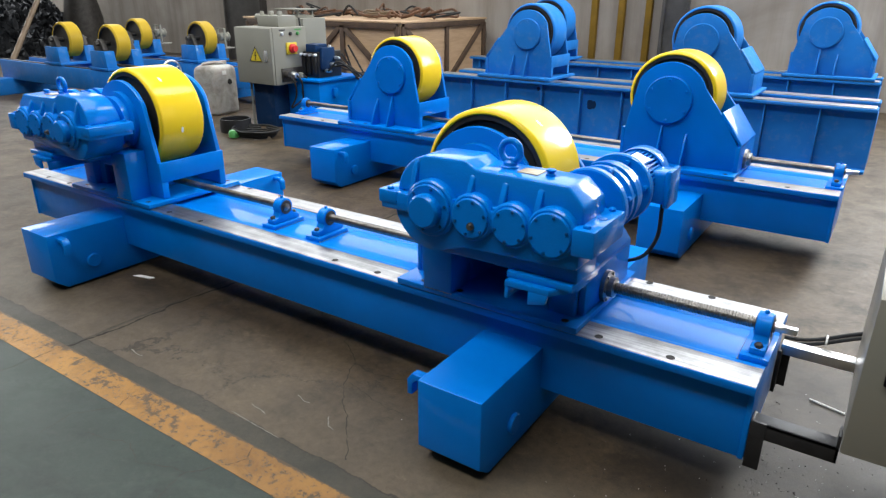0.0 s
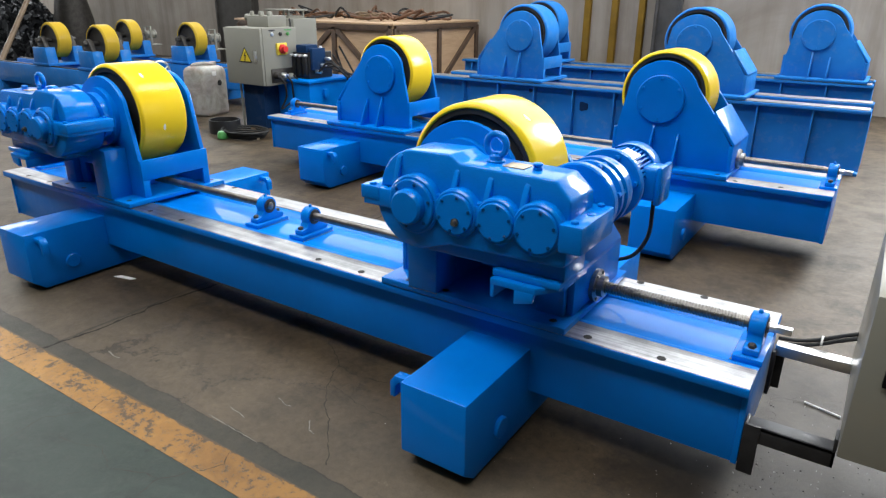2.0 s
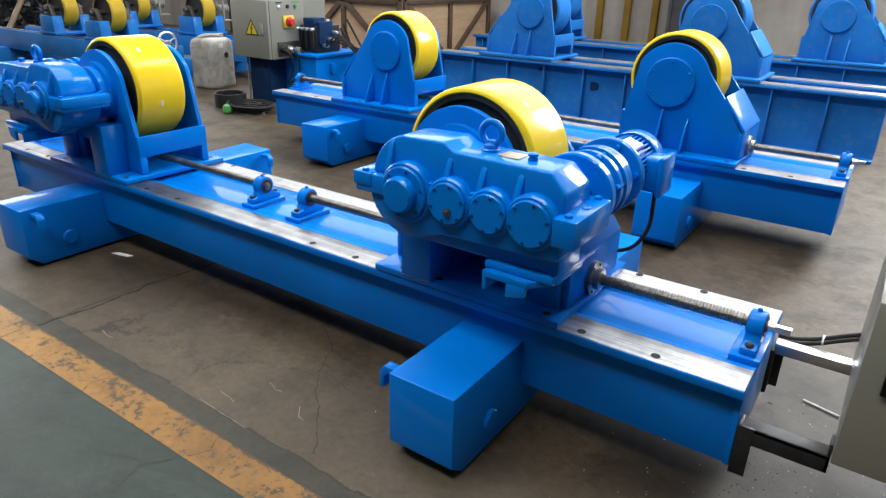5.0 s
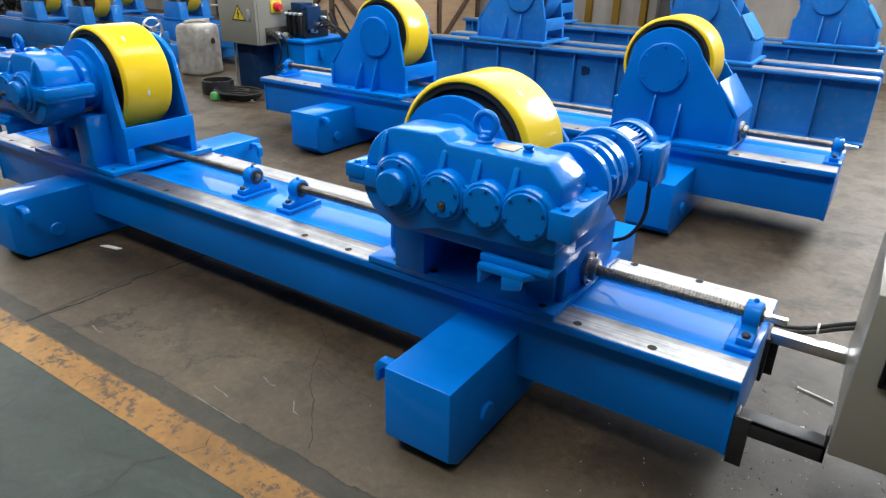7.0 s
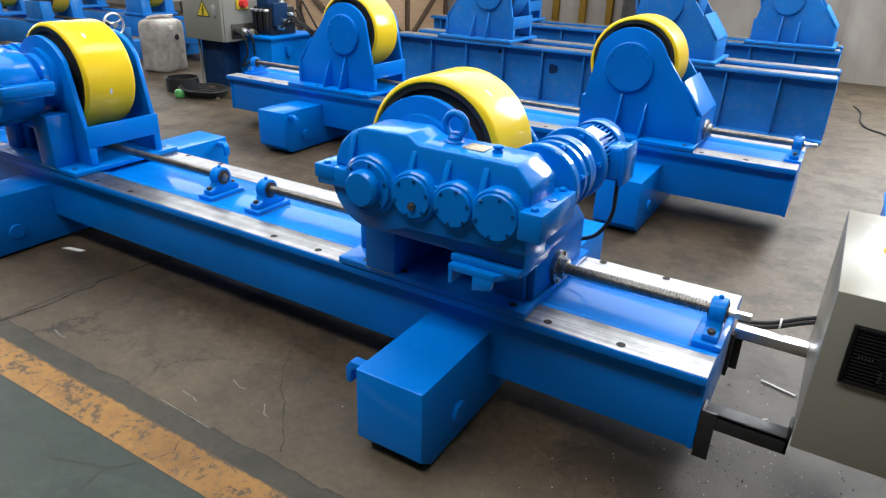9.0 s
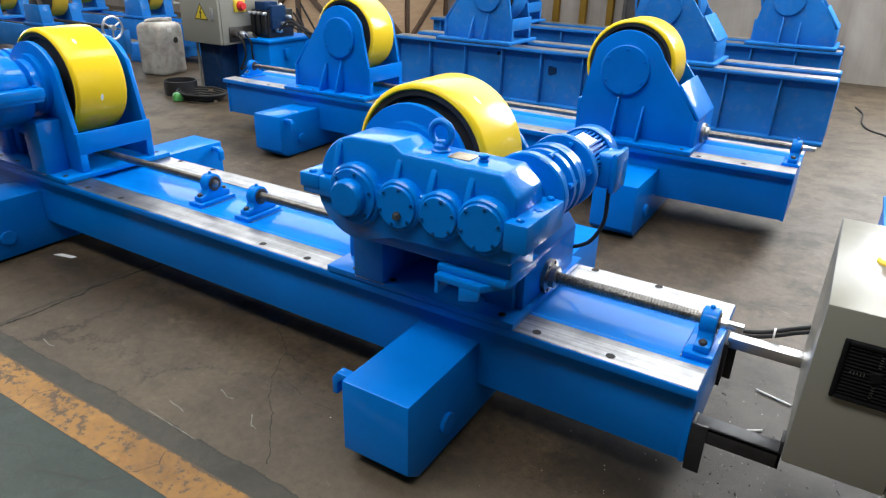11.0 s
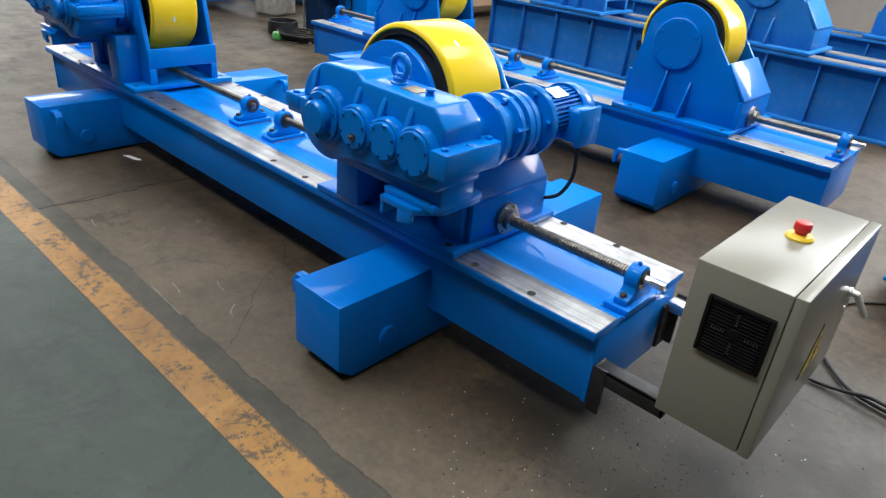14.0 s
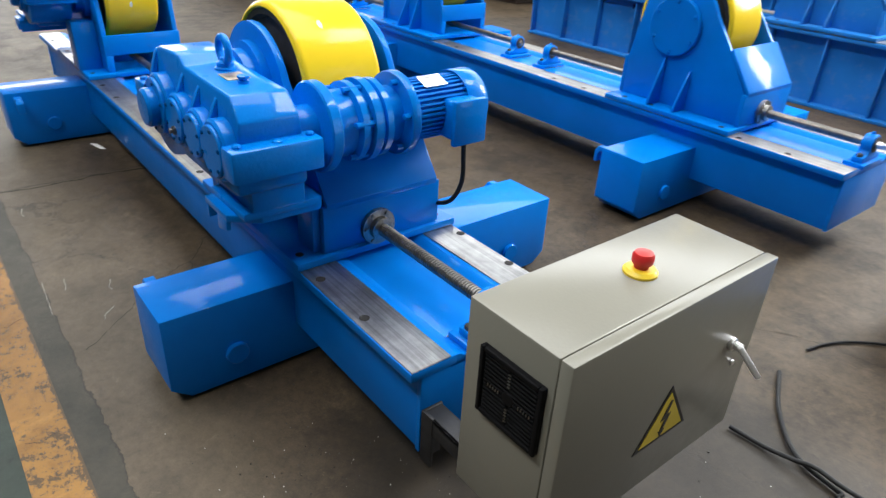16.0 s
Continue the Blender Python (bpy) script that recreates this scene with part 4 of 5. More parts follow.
def control_box():
    ob = empty("control_box", pose(0.285, 0.22, 0.262), "grey-beige steel control box with red emergency stop button", "control box")
    base = Matrix.Translation((-0.285, -0.22, -0.262))

    def put(name, bm, mat, parent=None, label=""):
        o = part(name, bm, mat, parent or ob, label)
        if parent is None:
            o.matrix_local = base
        return o

    put("body", box(0.184, 0.3632, -0.036, 0.478, 0.262, 0.630, 0.004), GREY)
    door = put("door", box(0.3645, 0.388, -0.037, 0.479, 0.261, 0.631, 0.004), GREY)
    put("seal", box(0.36, 0.367, -0.030, 0.472, 0.268, 0.624, 0), BLACK, None, "black rubber door seal")
    bm = box(0.226, 0.352, -0.040, -0.035, 0.450, 0.573, 0.002)
    for x0, x1, z0, z1 in ((0.226, 0.234, 0.450, 0.573), (0.344, 0.352, 0.450, 0.573), (0.2345, 0.3435, 0.450, 0.458), (0.2345, 0.3435, 0.565, 0.573)):
        box(x0, x1, -0.047, -0.039, z0, z1, 0.002, bm)
    vent = put("vent", bm, GRILLE, None, "black plastic fan grille")
    for k in range(14):
        for u0, u1 in ((0.236, 0.287), (0.291, 0.342)):
            z = 0.4615 + k * 0.0074
            part("slat", box(u0, u1, -0.0445, -0.0395, z, z + 0.0034, 0.0008, segs=1), GRILLE, vent)
    # rows of tiny bright bars that draw the glints on the grille's ridges
    for u, w, du, dw in ((0.248, 0.512, 0.0055, 0.0), (0.312, 0.512, 0.0055, 0.0), (0.289, 0.470, 0.0, 0.0055), (0.289, 0.534, 0.0, 0.0055)):
        bm = bmesh.new()
        for k in range(5):
            a, b = u + k * du, w + k * dw
            box(a - (0.0005 if du else 0.0025), a + (0.0005 if du else 0.0025), -0.0460, -0.0440, b - (0.0025 if du else 0.0005), b + (0.0025 if du else 0.0005), 0, bm)
        part("guard_wire", bm, STEEL_OLD, vent, "small bright bars standing in for glints on the grille ridges")
    part("hub", disc(0.012, -0.0395, -0.0455, (0.289, 0, 0.512), "y", 0.002, 20), GRILLE, vent)
    bolt_sign(door, (0.388, 0.232, 0.358), 0.145, "x")
    bm = lathe([(0.012, 0.386), (0.012, 0.394), (0.008, 0.396), (0.008, 0.408)], (0, 0.397, 0.485), "x", 20)
    part("handle_rose", bm, CHROME, door, "bright metal handle rose")
    bm = bmesh.new()
    lever = Matrix.Translation((0.405, 0.397, 0.485)) @ Vector((0.035, 0.053, -0.082)).to_track_quat("X", "Z").to_matrix().to_4x4()
    box(-0.008, 0.078, -0.010, 0.010, -0.005, 0.005, 0.003, bm, 2, lever)
    part("door_handle", bm, LEVER, door, "white swing handle")
    part("keyhole", disc(0.006, 0.386, 0.391, (0, 0.425, 0.43), "x", 0.001, 12), CHROME, door)
    es = put("emergency_stop", lathe([(0.028, 0.629), (0.028, 0.634), (0.023, 0.639), (0.016, 0.640)], (0.284, 0.234, 0), "z", 36), BUTTON_YELLOW, None, "yellow collar of the emergency stop")
    part("push_button", lathe([(0.012, 0.639), (0.012, 0.646), (0.0165, 0.648), (0.0175, 0.652), (0.0175, 0.661), (0.0145, 0.666), (0.007, 0.668)], (0.284, 0.234, 0), "z", 28), RED, es, "red mushroom push button")
    # brackets to the bed's end
    bm = box(-0.001, 0.185, 0.032, 0.078, 0.222, 0.230, 0.001)
    box(-0.001, 0.185, 0.032, 0.038, 0.188, 0.230, 0.001, bm)
    box(-0.001, 0.034, 0.030, 0.037, 0.10, 0.232, 0.001, bm)
    box(-0.001, 0.006, 0.032, 0.080, 0.10, 0.232, 0.001, bm)
    box(0.184, 0.36, 0.032, 0.078, 0.2545, 0.2615, 0.001, bm)
    box(0.178, 0.185, 0.032, 0.078, 0.188, 0.262, 0.001, bm)
    put("bracket", bm, BRACKET, None, "worn black angle steel bracket")
    bm = box(0.0005, 0.010, 0.37, 0.428, 0.13, 0.262, 0.001)
    box(0.0005, 0.03, 0.42, 0.428, 0.13, 0.262, 0.001, bm)
    put("bracket", bm, BLACK, None, "black steel bracket plate")
    bm = box(0.006, 0.19, 0.385, 0.422, 0.246, 0.276, 0.0015)
    put("bracket", bm, CHROME, None, "bare bright steel flat bar")
    for dy, dz in ((0.0, 0.0), (0.006, 0.011)):
        put("control_cable", tube([(0.004, 0.445 + dy, 0.258 + dz), (0.05, 0.448 + dy, 0.262 + dz), (0.10, 0.452 + dy, 0.278 + dz), (0.15, 0.45 + dy, 0.305 + dz), (0.187, 0.445 + dy, 0.325 + dz)], 0.0058, 8), RUBBER, None, "black control cable")
    put("cable_tie", lathe([(0.0125, 0.105), (0.0145, 0.105), (0.0145, 0.110), (0.0125, 0.110)], (0, 0.4555, 0.288), "x", 16, closed=True), WHITE_TAPE, None, "white cable tie")


control_box()


# ---------------------------------------------------------------- far things
FAR = Matrix.Translation((0.25, 0.01, 0.0)) @ Matrix.Scale(1.18, 4)   # the ground plan of the far corner, drawn at a smaller scale


def far(ob):
    ob.matrix_world = FAR @ ob.matrix_world
    return ob


def small_rotator(origin, length, wheels, label, width=0.36, wheel_screw=False):
    ob = empty("small_rotator", FAR @ pose(*origin), label, "small rotator", "small rotators by the wall")
    L, W, top = length, width, 0.335
    bm = bmesh.new()
    for y0 in (0.0, W - 0.07):
        box(-L, 0, y0, y0 + 0.07, 0.15, top, 0.004, bm)
    box(-L + 0.01, -0.01, 0.06, W - 0.06, 0.2, 0.22, 0, bm)
    for x in (-L, -0.02):
        box(x, x + 0.02, 0.06, W - 0.06, 0.15, top - 0.03, 0, bm)
    part("bed_frame", bm, BLUE_DUST_HAZE, ob)
    for x in (-L + 0.02, -0.75):
        part("outrigger", box(x, x + 0.2, -0.22, W + 0.2, 0.0, 0.16, 0.005), BLUE_DUST_HAZE, ob)
    for y0 in (0.02, W - 0.05):
        part("rail", box(-L + 0.01, -0.01, y0, y0 + 0.03, top - 0.001, top + 0.008, 0.001), IRON, ob, "dark oily guide strip")
    z, R = 0.565, 0.158
    for x in wheels:
        bm = bmesh.new()
        for y0, y1 in ((0.005, 0.10), (W - 0.10, W - 0.005)):
            prism([(x - 0.13, top), (x + 0.13, top), (x + 0.11, 0.505), (x - 0.11, 0.505)], y0, y1, "y", 0.003, bm)
        box(x - 0.15, x + 0.15, -0.005, W + 0.005, top + 0.0085, top + 0.03, 0.002, bm)
        car = part("carriage", bm, BLUE_DUST_HAZE, ob)
        for y in (0.052, W - 0.052):
            bm = prism([(x - 0.07, 0.504), (x + 0.07, 0.504), (x + 0.06, 0.53), (x + 0.04, 0.58), (x + 0.02, 0.602), (x - 0.02, 0.602), (x - 0.04, 0.58), (x - 0.06, 0.53)], y - 0.022, y + 0.022, "y", 0.004)
            part("bearing_block", bm, IRON, car, "dark iron bearing block")
        y0, y1 = W / 2 - 0.065, W / 2 + 0.065
        bm = lathe([(0.02, -0.0), (0.02, y0 + 0.02), (0.126, y0 + 0.02), (0.13, y0), (0.137, y0), (0.137, y1), (0.13, y1), (0.126, y1 - 0.02), (0.02, y1 - 0.02), (0.02, W)], (x, 0, z), "y", 48)
        roll = part("roller", bm, IRON, ob, "dark iron roller core")
        part("tyre", lathe([(0.136, y0 + 0.001), (R - 0.01, y0), (R, y0 + 0.012), (R, y1 - 0.012), (R - 0.01, y1), (0.136, y1 - 0.001)], (x, 0, z), "y", 64, closed=True), YELLOW_OLD, roll, "worn yellow tyre")
        if not wheel_screw:
            bm = lathe([(0.034, W + 0.01), (0.038, W + 0.016), (0.038, W + 0.10), (0.046, W + 0.102), (0.046, W + 0.115), (0.032, W + 0.12)], (x + 0.02, 0, z), "y", 20)
            box(x - 0.045, x + 0.085, W + 0.02, W + 0.15, 0.45, 0.462, 0.003, bm)
            for dx in (-0.035, 0.065):
                box(x + dx, x + dx + 0.012, W + 0.03, W + 0.05, 0.46, z + 0.085, 0.002, bm)
            box(x - 0.036, x + 0.078, W + 0.03, W + 0.05, z + 0.073, z + 0.086, 0.002, bm)
            part("motor", bm, GREY_FAR, ob, "grey drive motor")
    if wheel_screw:
        part("spindle", lathe([(0.016, -1.1), (0.016, 0.06)], (0, W / 2, 0.37), "x", 14), IRON, ob, "dark spindle")
        bm = torus(0.085, 0.009, (0.05, W / 2, 0.37), "x", 32, 8)
        lathe([(0.022, 0.03), (0.022, 0.07)], (0, W / 2, 0.37), "x", 14, bm)
        for k in range(3):
            w = k * 2 * math.pi / 3 + 0.5
            tube([(0.05, W / 2, 0.37), (0.05, W / 2 + 0.083 * math.cos(w), 0.37 + 0.083 * math.sin(w))], 0.007, 6, bm)
        part("handwheel", bm, CHROME, ob, "bright chrome three-spoke handwheel")
    return ob


small_rotator((-5.25, 2.02, 0), 2.6, (-1.52, -0.74), "small blue hand-adjusted rotator with two yellow wheels", wheel_screw=True)
small_rotator((-5.02, 2.92, 0), 3.0, (-2.0, -0.93), "small blue powered rotator with two yellow wheels")


def cabinet():
    ob = empty("switch_cabinet", FAR @ pose(-4.231, 2.421, 0) @ Matrix.Scale(1.146, 4), "light grey switch cabinet with warning sign on a dark stand", "switch cabinet")
    base = Matrix.Translation((3.67, -2.03, -0.16))

    def put(name, bm, mat, label=""):
        o = part(name, bm, mat, ob, label)
        o.matrix_local = base
        return o

    x0, x1, y0, y1, z0, z1 = -3.81, -3.46, 1.86, 2.175, 0.455, 0.815
    put("body", box(x0, x1, y0 + 0.02, y1, z0, z1, 0.005), GREY_FAR)
    door = put("door", box(x0 + 0.003, x1 - 0.003, y0, y0 + 0.0185, z0 + 0.003, z1 - 0.003, 0.004), GREY_FAR)
    bolt_sign(door, (-3.615, y0 - 0.001, 0.60), 0.125, "-y")
    part("door_handle", box(-3.520, -3.503, y0 - 0.014, y0 + 0.002, 0.605, 0.675, 0.004), CHROME, door, "bright lock handle")
    put("switch_plate", box(x1 - 0.001, x1 + 0.012, 1.985, 2.075, 0.645, 0.72, 0.004), SIGN_YELLOW, "yellow main switch plate")
    put("main_switch", lathe([(0.03, x1 + 0.011), (0.03, x1 + 0.024), (0.022, x1 + 0.03), (0.02, x1 + 0.045)], (0, 2.03, 0.682), "x", 24), RED, "red rotary main switch")
    for y, mat, lab in ((1.955, CHROME, "white indicator"), (2.03, BLACK, "black indicator"), (2.095, GREEN_PLASTIC, "green indicator")):
        put("indicator", lathe([(0.012, x1 - 0.001), (0.012, x1 + 0.008), (0.008, x1 + 0.012)], (0, y, 0.775), "x", 16), mat, lab)
    put("label_plate", box(x1 - 0.0005, x1 + 0.002, 1.935, 1.985, 0.795, 0.803, 0), BLACK, "dark label strip")
    put("label_plate", box(x1 - 0.0005, x1 + 0.002, 2.07, 2.13, 0.795, 0.803, 0), GREEN_PLASTIC, "green label strip")
    put("socket_panel", box(x1 - 0.0005, x1 + 0.008, 1.93, 2.13, 0.47, 0.56, 0.003), IRON, "dark connector panel")
    for k in range(3):
        y = 1.96 + k * 0.062
        put("socket", lathe([(0.024, x1 + 0.004), (0.024, x1 + 0.03), (0.017, x1 + 0.045)], (0, y, 0.52 - 0.01 * k), "x", 18), (IRON, CHROME, GREY_FAR)[k], "round cable connector")
        put("cable", tube([(x1 + 0.04, y, 0.515), (x1 + 0.075, y + 0.01, 0.47), (x1 + 0.06, y + 0.03, 0.38), (x1 + 0.02, y + 0.06 * k + 0.02, 0.30 - 0.05 * k), (x1 + 0.05, y + 0.12, 0.36)], 0.006, 8), RUBBER, "black cable")
    bm = box(-3.72, -3.52, 1.99, 2.15, 0.812, 0.885, 0.004)
    for k in range(5):
        lathe([(0.014, 0.884), (0.014, 0.905), (0.009, 0.912)], (-3.70 + k * 0.04, 2.02 + 0.05 * (k % 2), 0), "z", 12, bm)
    lathe([(0.022, -3.80), (0.022, -3.72)], (0, 2.06, 0.87), "x", 16, bm)
    put("valve_block", bm, GREY_FAR, "grey connector block")
    put("stand", box(-3.75, -3.55, 1.93, 2.12, 0.16, 0.456, 0.006), BLUE_DARK, "dark blue-grey steel stand")
    put("conduit", tube([(-3.758, 1.922, 0.165), (-3.758, 1.922, 0.45)], 0.008, 8, None, 1), GREY_FAR, "grey conduit")


cabinet()


def hydraulic_unit():
    ob = empty("hydraulic_unit", FAR @ pose(-3.9, 2.7, 0), "blue hydraulic power pack with black pump and hoses", "hydraulic unit")
    base = Matrix.Translation((3.9, -2.7, 0))

    def put(name, bm, mat, label=""):
        o = part(name, bm, mat, ob, label)
        o.matrix_local = base
        return o

    put("tank", box(-4.13, -3.76, 2.46, 2.92, 0.0, 0.355, 0.006), BLUE)
    put("tank_lid", box(-4.15, -3.74, 2.44, 2.94, 0.355, 0.375, 0.003), BLUE)
    put("lug", prism([(2.60, 0.30), (2.64, 0.30), (2.64, 0.24), (2.62, 0.22), (2.60, 0.24)], -3.761, -3.735, "x", 0.003), BLUE)
    bm = box(-4.05, -3.83, 2.54, 2.80, 0.374, 0.57, 0.008)
    for k in range(4):
        box(-4.052 + 0.056 * k, -4.012 + 0.056 * k, 2.522, 2.545, 0.40, 0.545, 0.008, bm)
    put("pump", bm, BLACK, "black pump and valve bank")
    put("manifold", box(-3.95, -3.845, 2.535, 2.66, 0.568, 0.625, 0.004), BLUE_DARK, "dark blue valve manifold")
    put("manifold", box(-3.832, -3.805, 2.56, 2.70, 0.44, 0.60, 0.004), BLUE_DARK, "dark blue valve plate")
    for k in range(5):
        put("fitting", lathe([(0.008, 2.505), (0.011, 2.51), (0.011, 2.545), (0.008, 2.55)], (-4.04 + 0.048 * k, 0, 0.548), "y", 14), CHROME, "bright metal fitting")
        put("fitting", lathe([(0.011, 0.568), (0.011, 0.60), (0.008, 0.61)], (-4.03 + 0.045 * k, 2.70 + 0.04 * (k % 2), 0), "z", 14), CHROME, "bright metal fitting")
    for k in range(3):
        put("fitting", lathe([(0.013, -3.815), (0.013, -3.765), (0.009, -3.755)], (0, 2.60 + 0.05 * k, 0.43 + 0.045 * k), "x", 14), CHROME, "bright metal fitting")
    for k in range(7):
        w = 0.05 * math.sin(2.3 * k)
        put("hose", tube([(-3.77, 2.58 + 0.04 * k, 0.43 + 0.03 * k), (-3.69 + w, 2.62 + 0.05 * k, 0.50 - 0.03 * k), (-3.60 - w, 2.70 + 0.04 * k + w, 0.40), (-3.56, 2.80 - w, 0.27 + w), (-3.60 + 0.02 * k, 2.86 + 0.03 * k, 0.12), (-3.66, 3.0 + 0.02 * k, 0.02)], 0.0075, 8), RUBBER, "black hydraulic hose")
    put("control_box", box(-4.52, -4.17, 2.74, 3.0, 0.40, 0.80, 0.005), GREY_FAR, "light grey control cabinet")
    put("post", box(-4.42, -4.28, 2.8, 2.94, 0.0, 0.402, 0.004), BLUE_DARK, "dark steel post")
    bm = box(-4.50, -4.26, 2.78, 2.96, 0.80, 0.82, 0.003)
    for x in (-4.49, -4.27):
        for y in (2.79, 2.95):
            box(x - 0.008, x + 0.008, y - 0.008, y + 0.008, 0.818, 0.86, 0, bm)
    box(-4.52, -4.24, 2.76, 2.98, 0.858, 0.87, 0.002, bm)
    put("bracket", bm, GREY_FAR, "light metal bracket")
    put("cable", tube([(-4.2, 2.735, 0.74), (-4.17, 2.70, 0.80), (-4.14, 2.68, 0.70), (-4.12, 2.66, 0.52), (-4.1, 2.6, 0.385)], 0.008, 8), RUBBER, "black cable")


hydraulic_unit()


def crate():
    ob = empty("wooden_crate", FAR @ pose(-5.13, 4.95, 0), "large plywood crate with dark timber battens", "crate")
    x0, x1, y0, y1, h = -6.5, -4.27, 4.25, 5.85, 0.71
    base = Matrix.Translation((5.13, -5.05, 0))

    def put(name, bm, mat, label=""):
        o = part(name, bm, mat, ob, label)
        o.matrix_local = base
        return o

    put("plywood_panel", box(x0, x1, y0, y0 + 0.015, 0.05, h, 0), WOOD, "pale plywood panel")
    put("plywood_panel", box(x1 - 0.015, x1, y0 + 0.016, y1, 0.05, h, 0), WOOD, "pale plywood panel")
    put("plywood_panel", box(x0, x0 + 0.015, y0 + 0.016, y1, 0.05, h, 0), WOOD, "pale plywood panel")
    put("plywood_panel", box(x0 + 0.016, x1 - 0.016, y1 - 0.015, y1, 0.05, h, 0), WOOD, "pale plywood panel")
    put("lid", box(x0 - 0.03, x1 + 0.03, y0 - 0.03, y1 + 0.01, h, h + 0.02, 0.002), WOOD, "plywood lid")
    put("pallet", box(x0 + 0.02, x1 - 0.02, y0 + 0.02, y1 - 0.02, 0.0, 0.052, 0), WOOD_DARK, "dark timber skid")
    w = 0.055

    def batten(a, b, face):
        """A batten on the front (y) or right (x) panel between two points of (along, z)."""
        (u0, z0), (u1, z1) = a, b
        d = Vector((u1 - u0, z1 - z0)).normalized() * (w / 2)
        n = (-d.y, d.x)
        poly = [(u0 + n[0], z0 + n[1]), (u1 + n[0], z1 + n[1]), (u1 - n[0], z1 - n[1]), (u0 - n[0], z0 - n[1])]
        bm = prism(poly, y0 - 0.028, y0 - 0.001, "y", 0.002) if face == "y" else prism(poly, x1 + 0.001, x1 + 0.028, "x", 0.002)
        put("batten", bm, WOOD_DARK)

    for face, a, b, n in (("y", x0 + 0.03, x1 - 0.03, 3), ("x", y0 + 0.03, y1 - 0.03, 2)):
        batten((a, h - 0.03), (b, h - 0.03), face)
        batten((a, 0.08), (b, 0.08), face)
        for k in range(n + 1):
            u = a + (b - a) * k / n
            batten((u, 0.08), (u, h - 0.03), face)
        for k in range(n):
            u0, u1 = a + (b - a) * k / n, a + (b - a) * (k + 1) / n
            batten((u0 + 0.04, 0.1) if k % 2 else (u0 + 0.04, h - 0.06), (u1 - 0.04, h - 0.06) if k % 2 else (u1 - 0.04, 0.1), face)


crate()

# tangle of hose and rod on the crate
rng = random.Random(5)
for k in range(15):
    cx, cy = -6.2 + 0.13 * k + rng.uniform(-0.1, 0.1), 4.65 + rng.uniform(-0.25, 0.45)
    pts, r0 = [], rng.uniform(0.10, 0.24)
    a0, n = rng.uniform(0, 6.28), rng.randint(8, 14)
    for i in range(n):
        a = a0 + i * 0.75
        pts.append((cx + r0 * 1.3 * math.cos(a) + 0.03 * i * rng.uniform(-1, 1), cy + r0 * math.sin(a), 0.747 + 0.012 * (i % 3) + abs(rng.gauss(0, 0.045)) * (i % 2)))
    pts[0] = (*pts[0][:2], 0.747)
    far(thing("hose", tube(pts, rng.uniform(0.009, 0.016), 8), rng.choice((PIPE_RUST, RUBBER, PIPE_RUST)), "tangled dark hose lying on the crate", "hose", "hoses on the crate"))
bm = bmesh.new()
for k in range(5):
    a = k * 1.3
    tube([(-4.85 + 0.16 * math.cos(a + i), 4.5 + 0.10 * math.sin(a + i), 0.745 + 0.012 * k + 0.01 * (i % 2)) for i in np.linspace(0, 5.5, 8)], 0.012, 6, bm)
far(thing("rope", bm, POLE, "small heap of pale rope on the crate", "rope"))


def jerrycan():
    ob = empty("jerrycan", FAR @ pose(-5.03, 2.50, 0, 0, 0, 12) @ Matrix.Diagonal((0.97, 0.97, 0.9, 1.0)), "dirty translucent white plastic jerrycan", "jerrycan")
    bm = bmesh.new()
    w, d = 0.125, 0.145
    t = bmesh.new()
    prof = [(0.0, 0.90), (0.012, 0.97), (0.03, 1.0), (0.14, 0.99), (0.26, 1.0), (0.375, 1.0), (0.415, 0.97), (0.440, 0.88), (0.452, 0.72), (0.456, 0.5)]
    rings = []
    for z, f in prof:
        ring = []
        for i in range(32):
            a = 2 * math.pi * i / 32
            c, s = math.cos(a), math.sin(a)
            e = 0.2
            ring.append(t.verts.new((w * f * math.copysign(abs(c) ** e, c), d * f * math.copysign(abs(s) ** e, s), z)))
        rings.append(ring)
    for r0, r1 in zip(rings, rings[1:]):
        for i in range(32):
            t.faces.new((r0[i], r0[(i + 1) % 32], r1[(i + 1) % 32], r1[i]))
    t.faces.new(rings[0][::-1])
    t.faces.new(rings[-1])
    merge(bm, t)
    part("body", bm, MILKY, ob, "", 50)
    part("grip", tube([(-0.05, -0.09, 0.42), (-0.045, -0.08, 0.462), (0.0, 0.0, 0.475), (0.04, 0.05, 0.465), (0.045, 0.06, 0.43)], 0.017, 10), MILKY, ob)
    part("neck", lathe([(0.03, 0.44), (0.03, 0.485), (0.026, 0.487)], (0.03, 0.085, 0), "z", 20), MILKY, ob)
    part("hole", disc(0.026, 0.1275, 0.1315, (0, 0.03, 0.30), "x", 0.001, 20), HOLE_SHADE, ob, "flat dark disc painted as a cut in the side")
    part("label", box(0.128, 0.1308, -0.06, -0.005, 0.37, 0.41, 0.001), WHITE_TAPE, ob, "torn white label")


jerrycan()

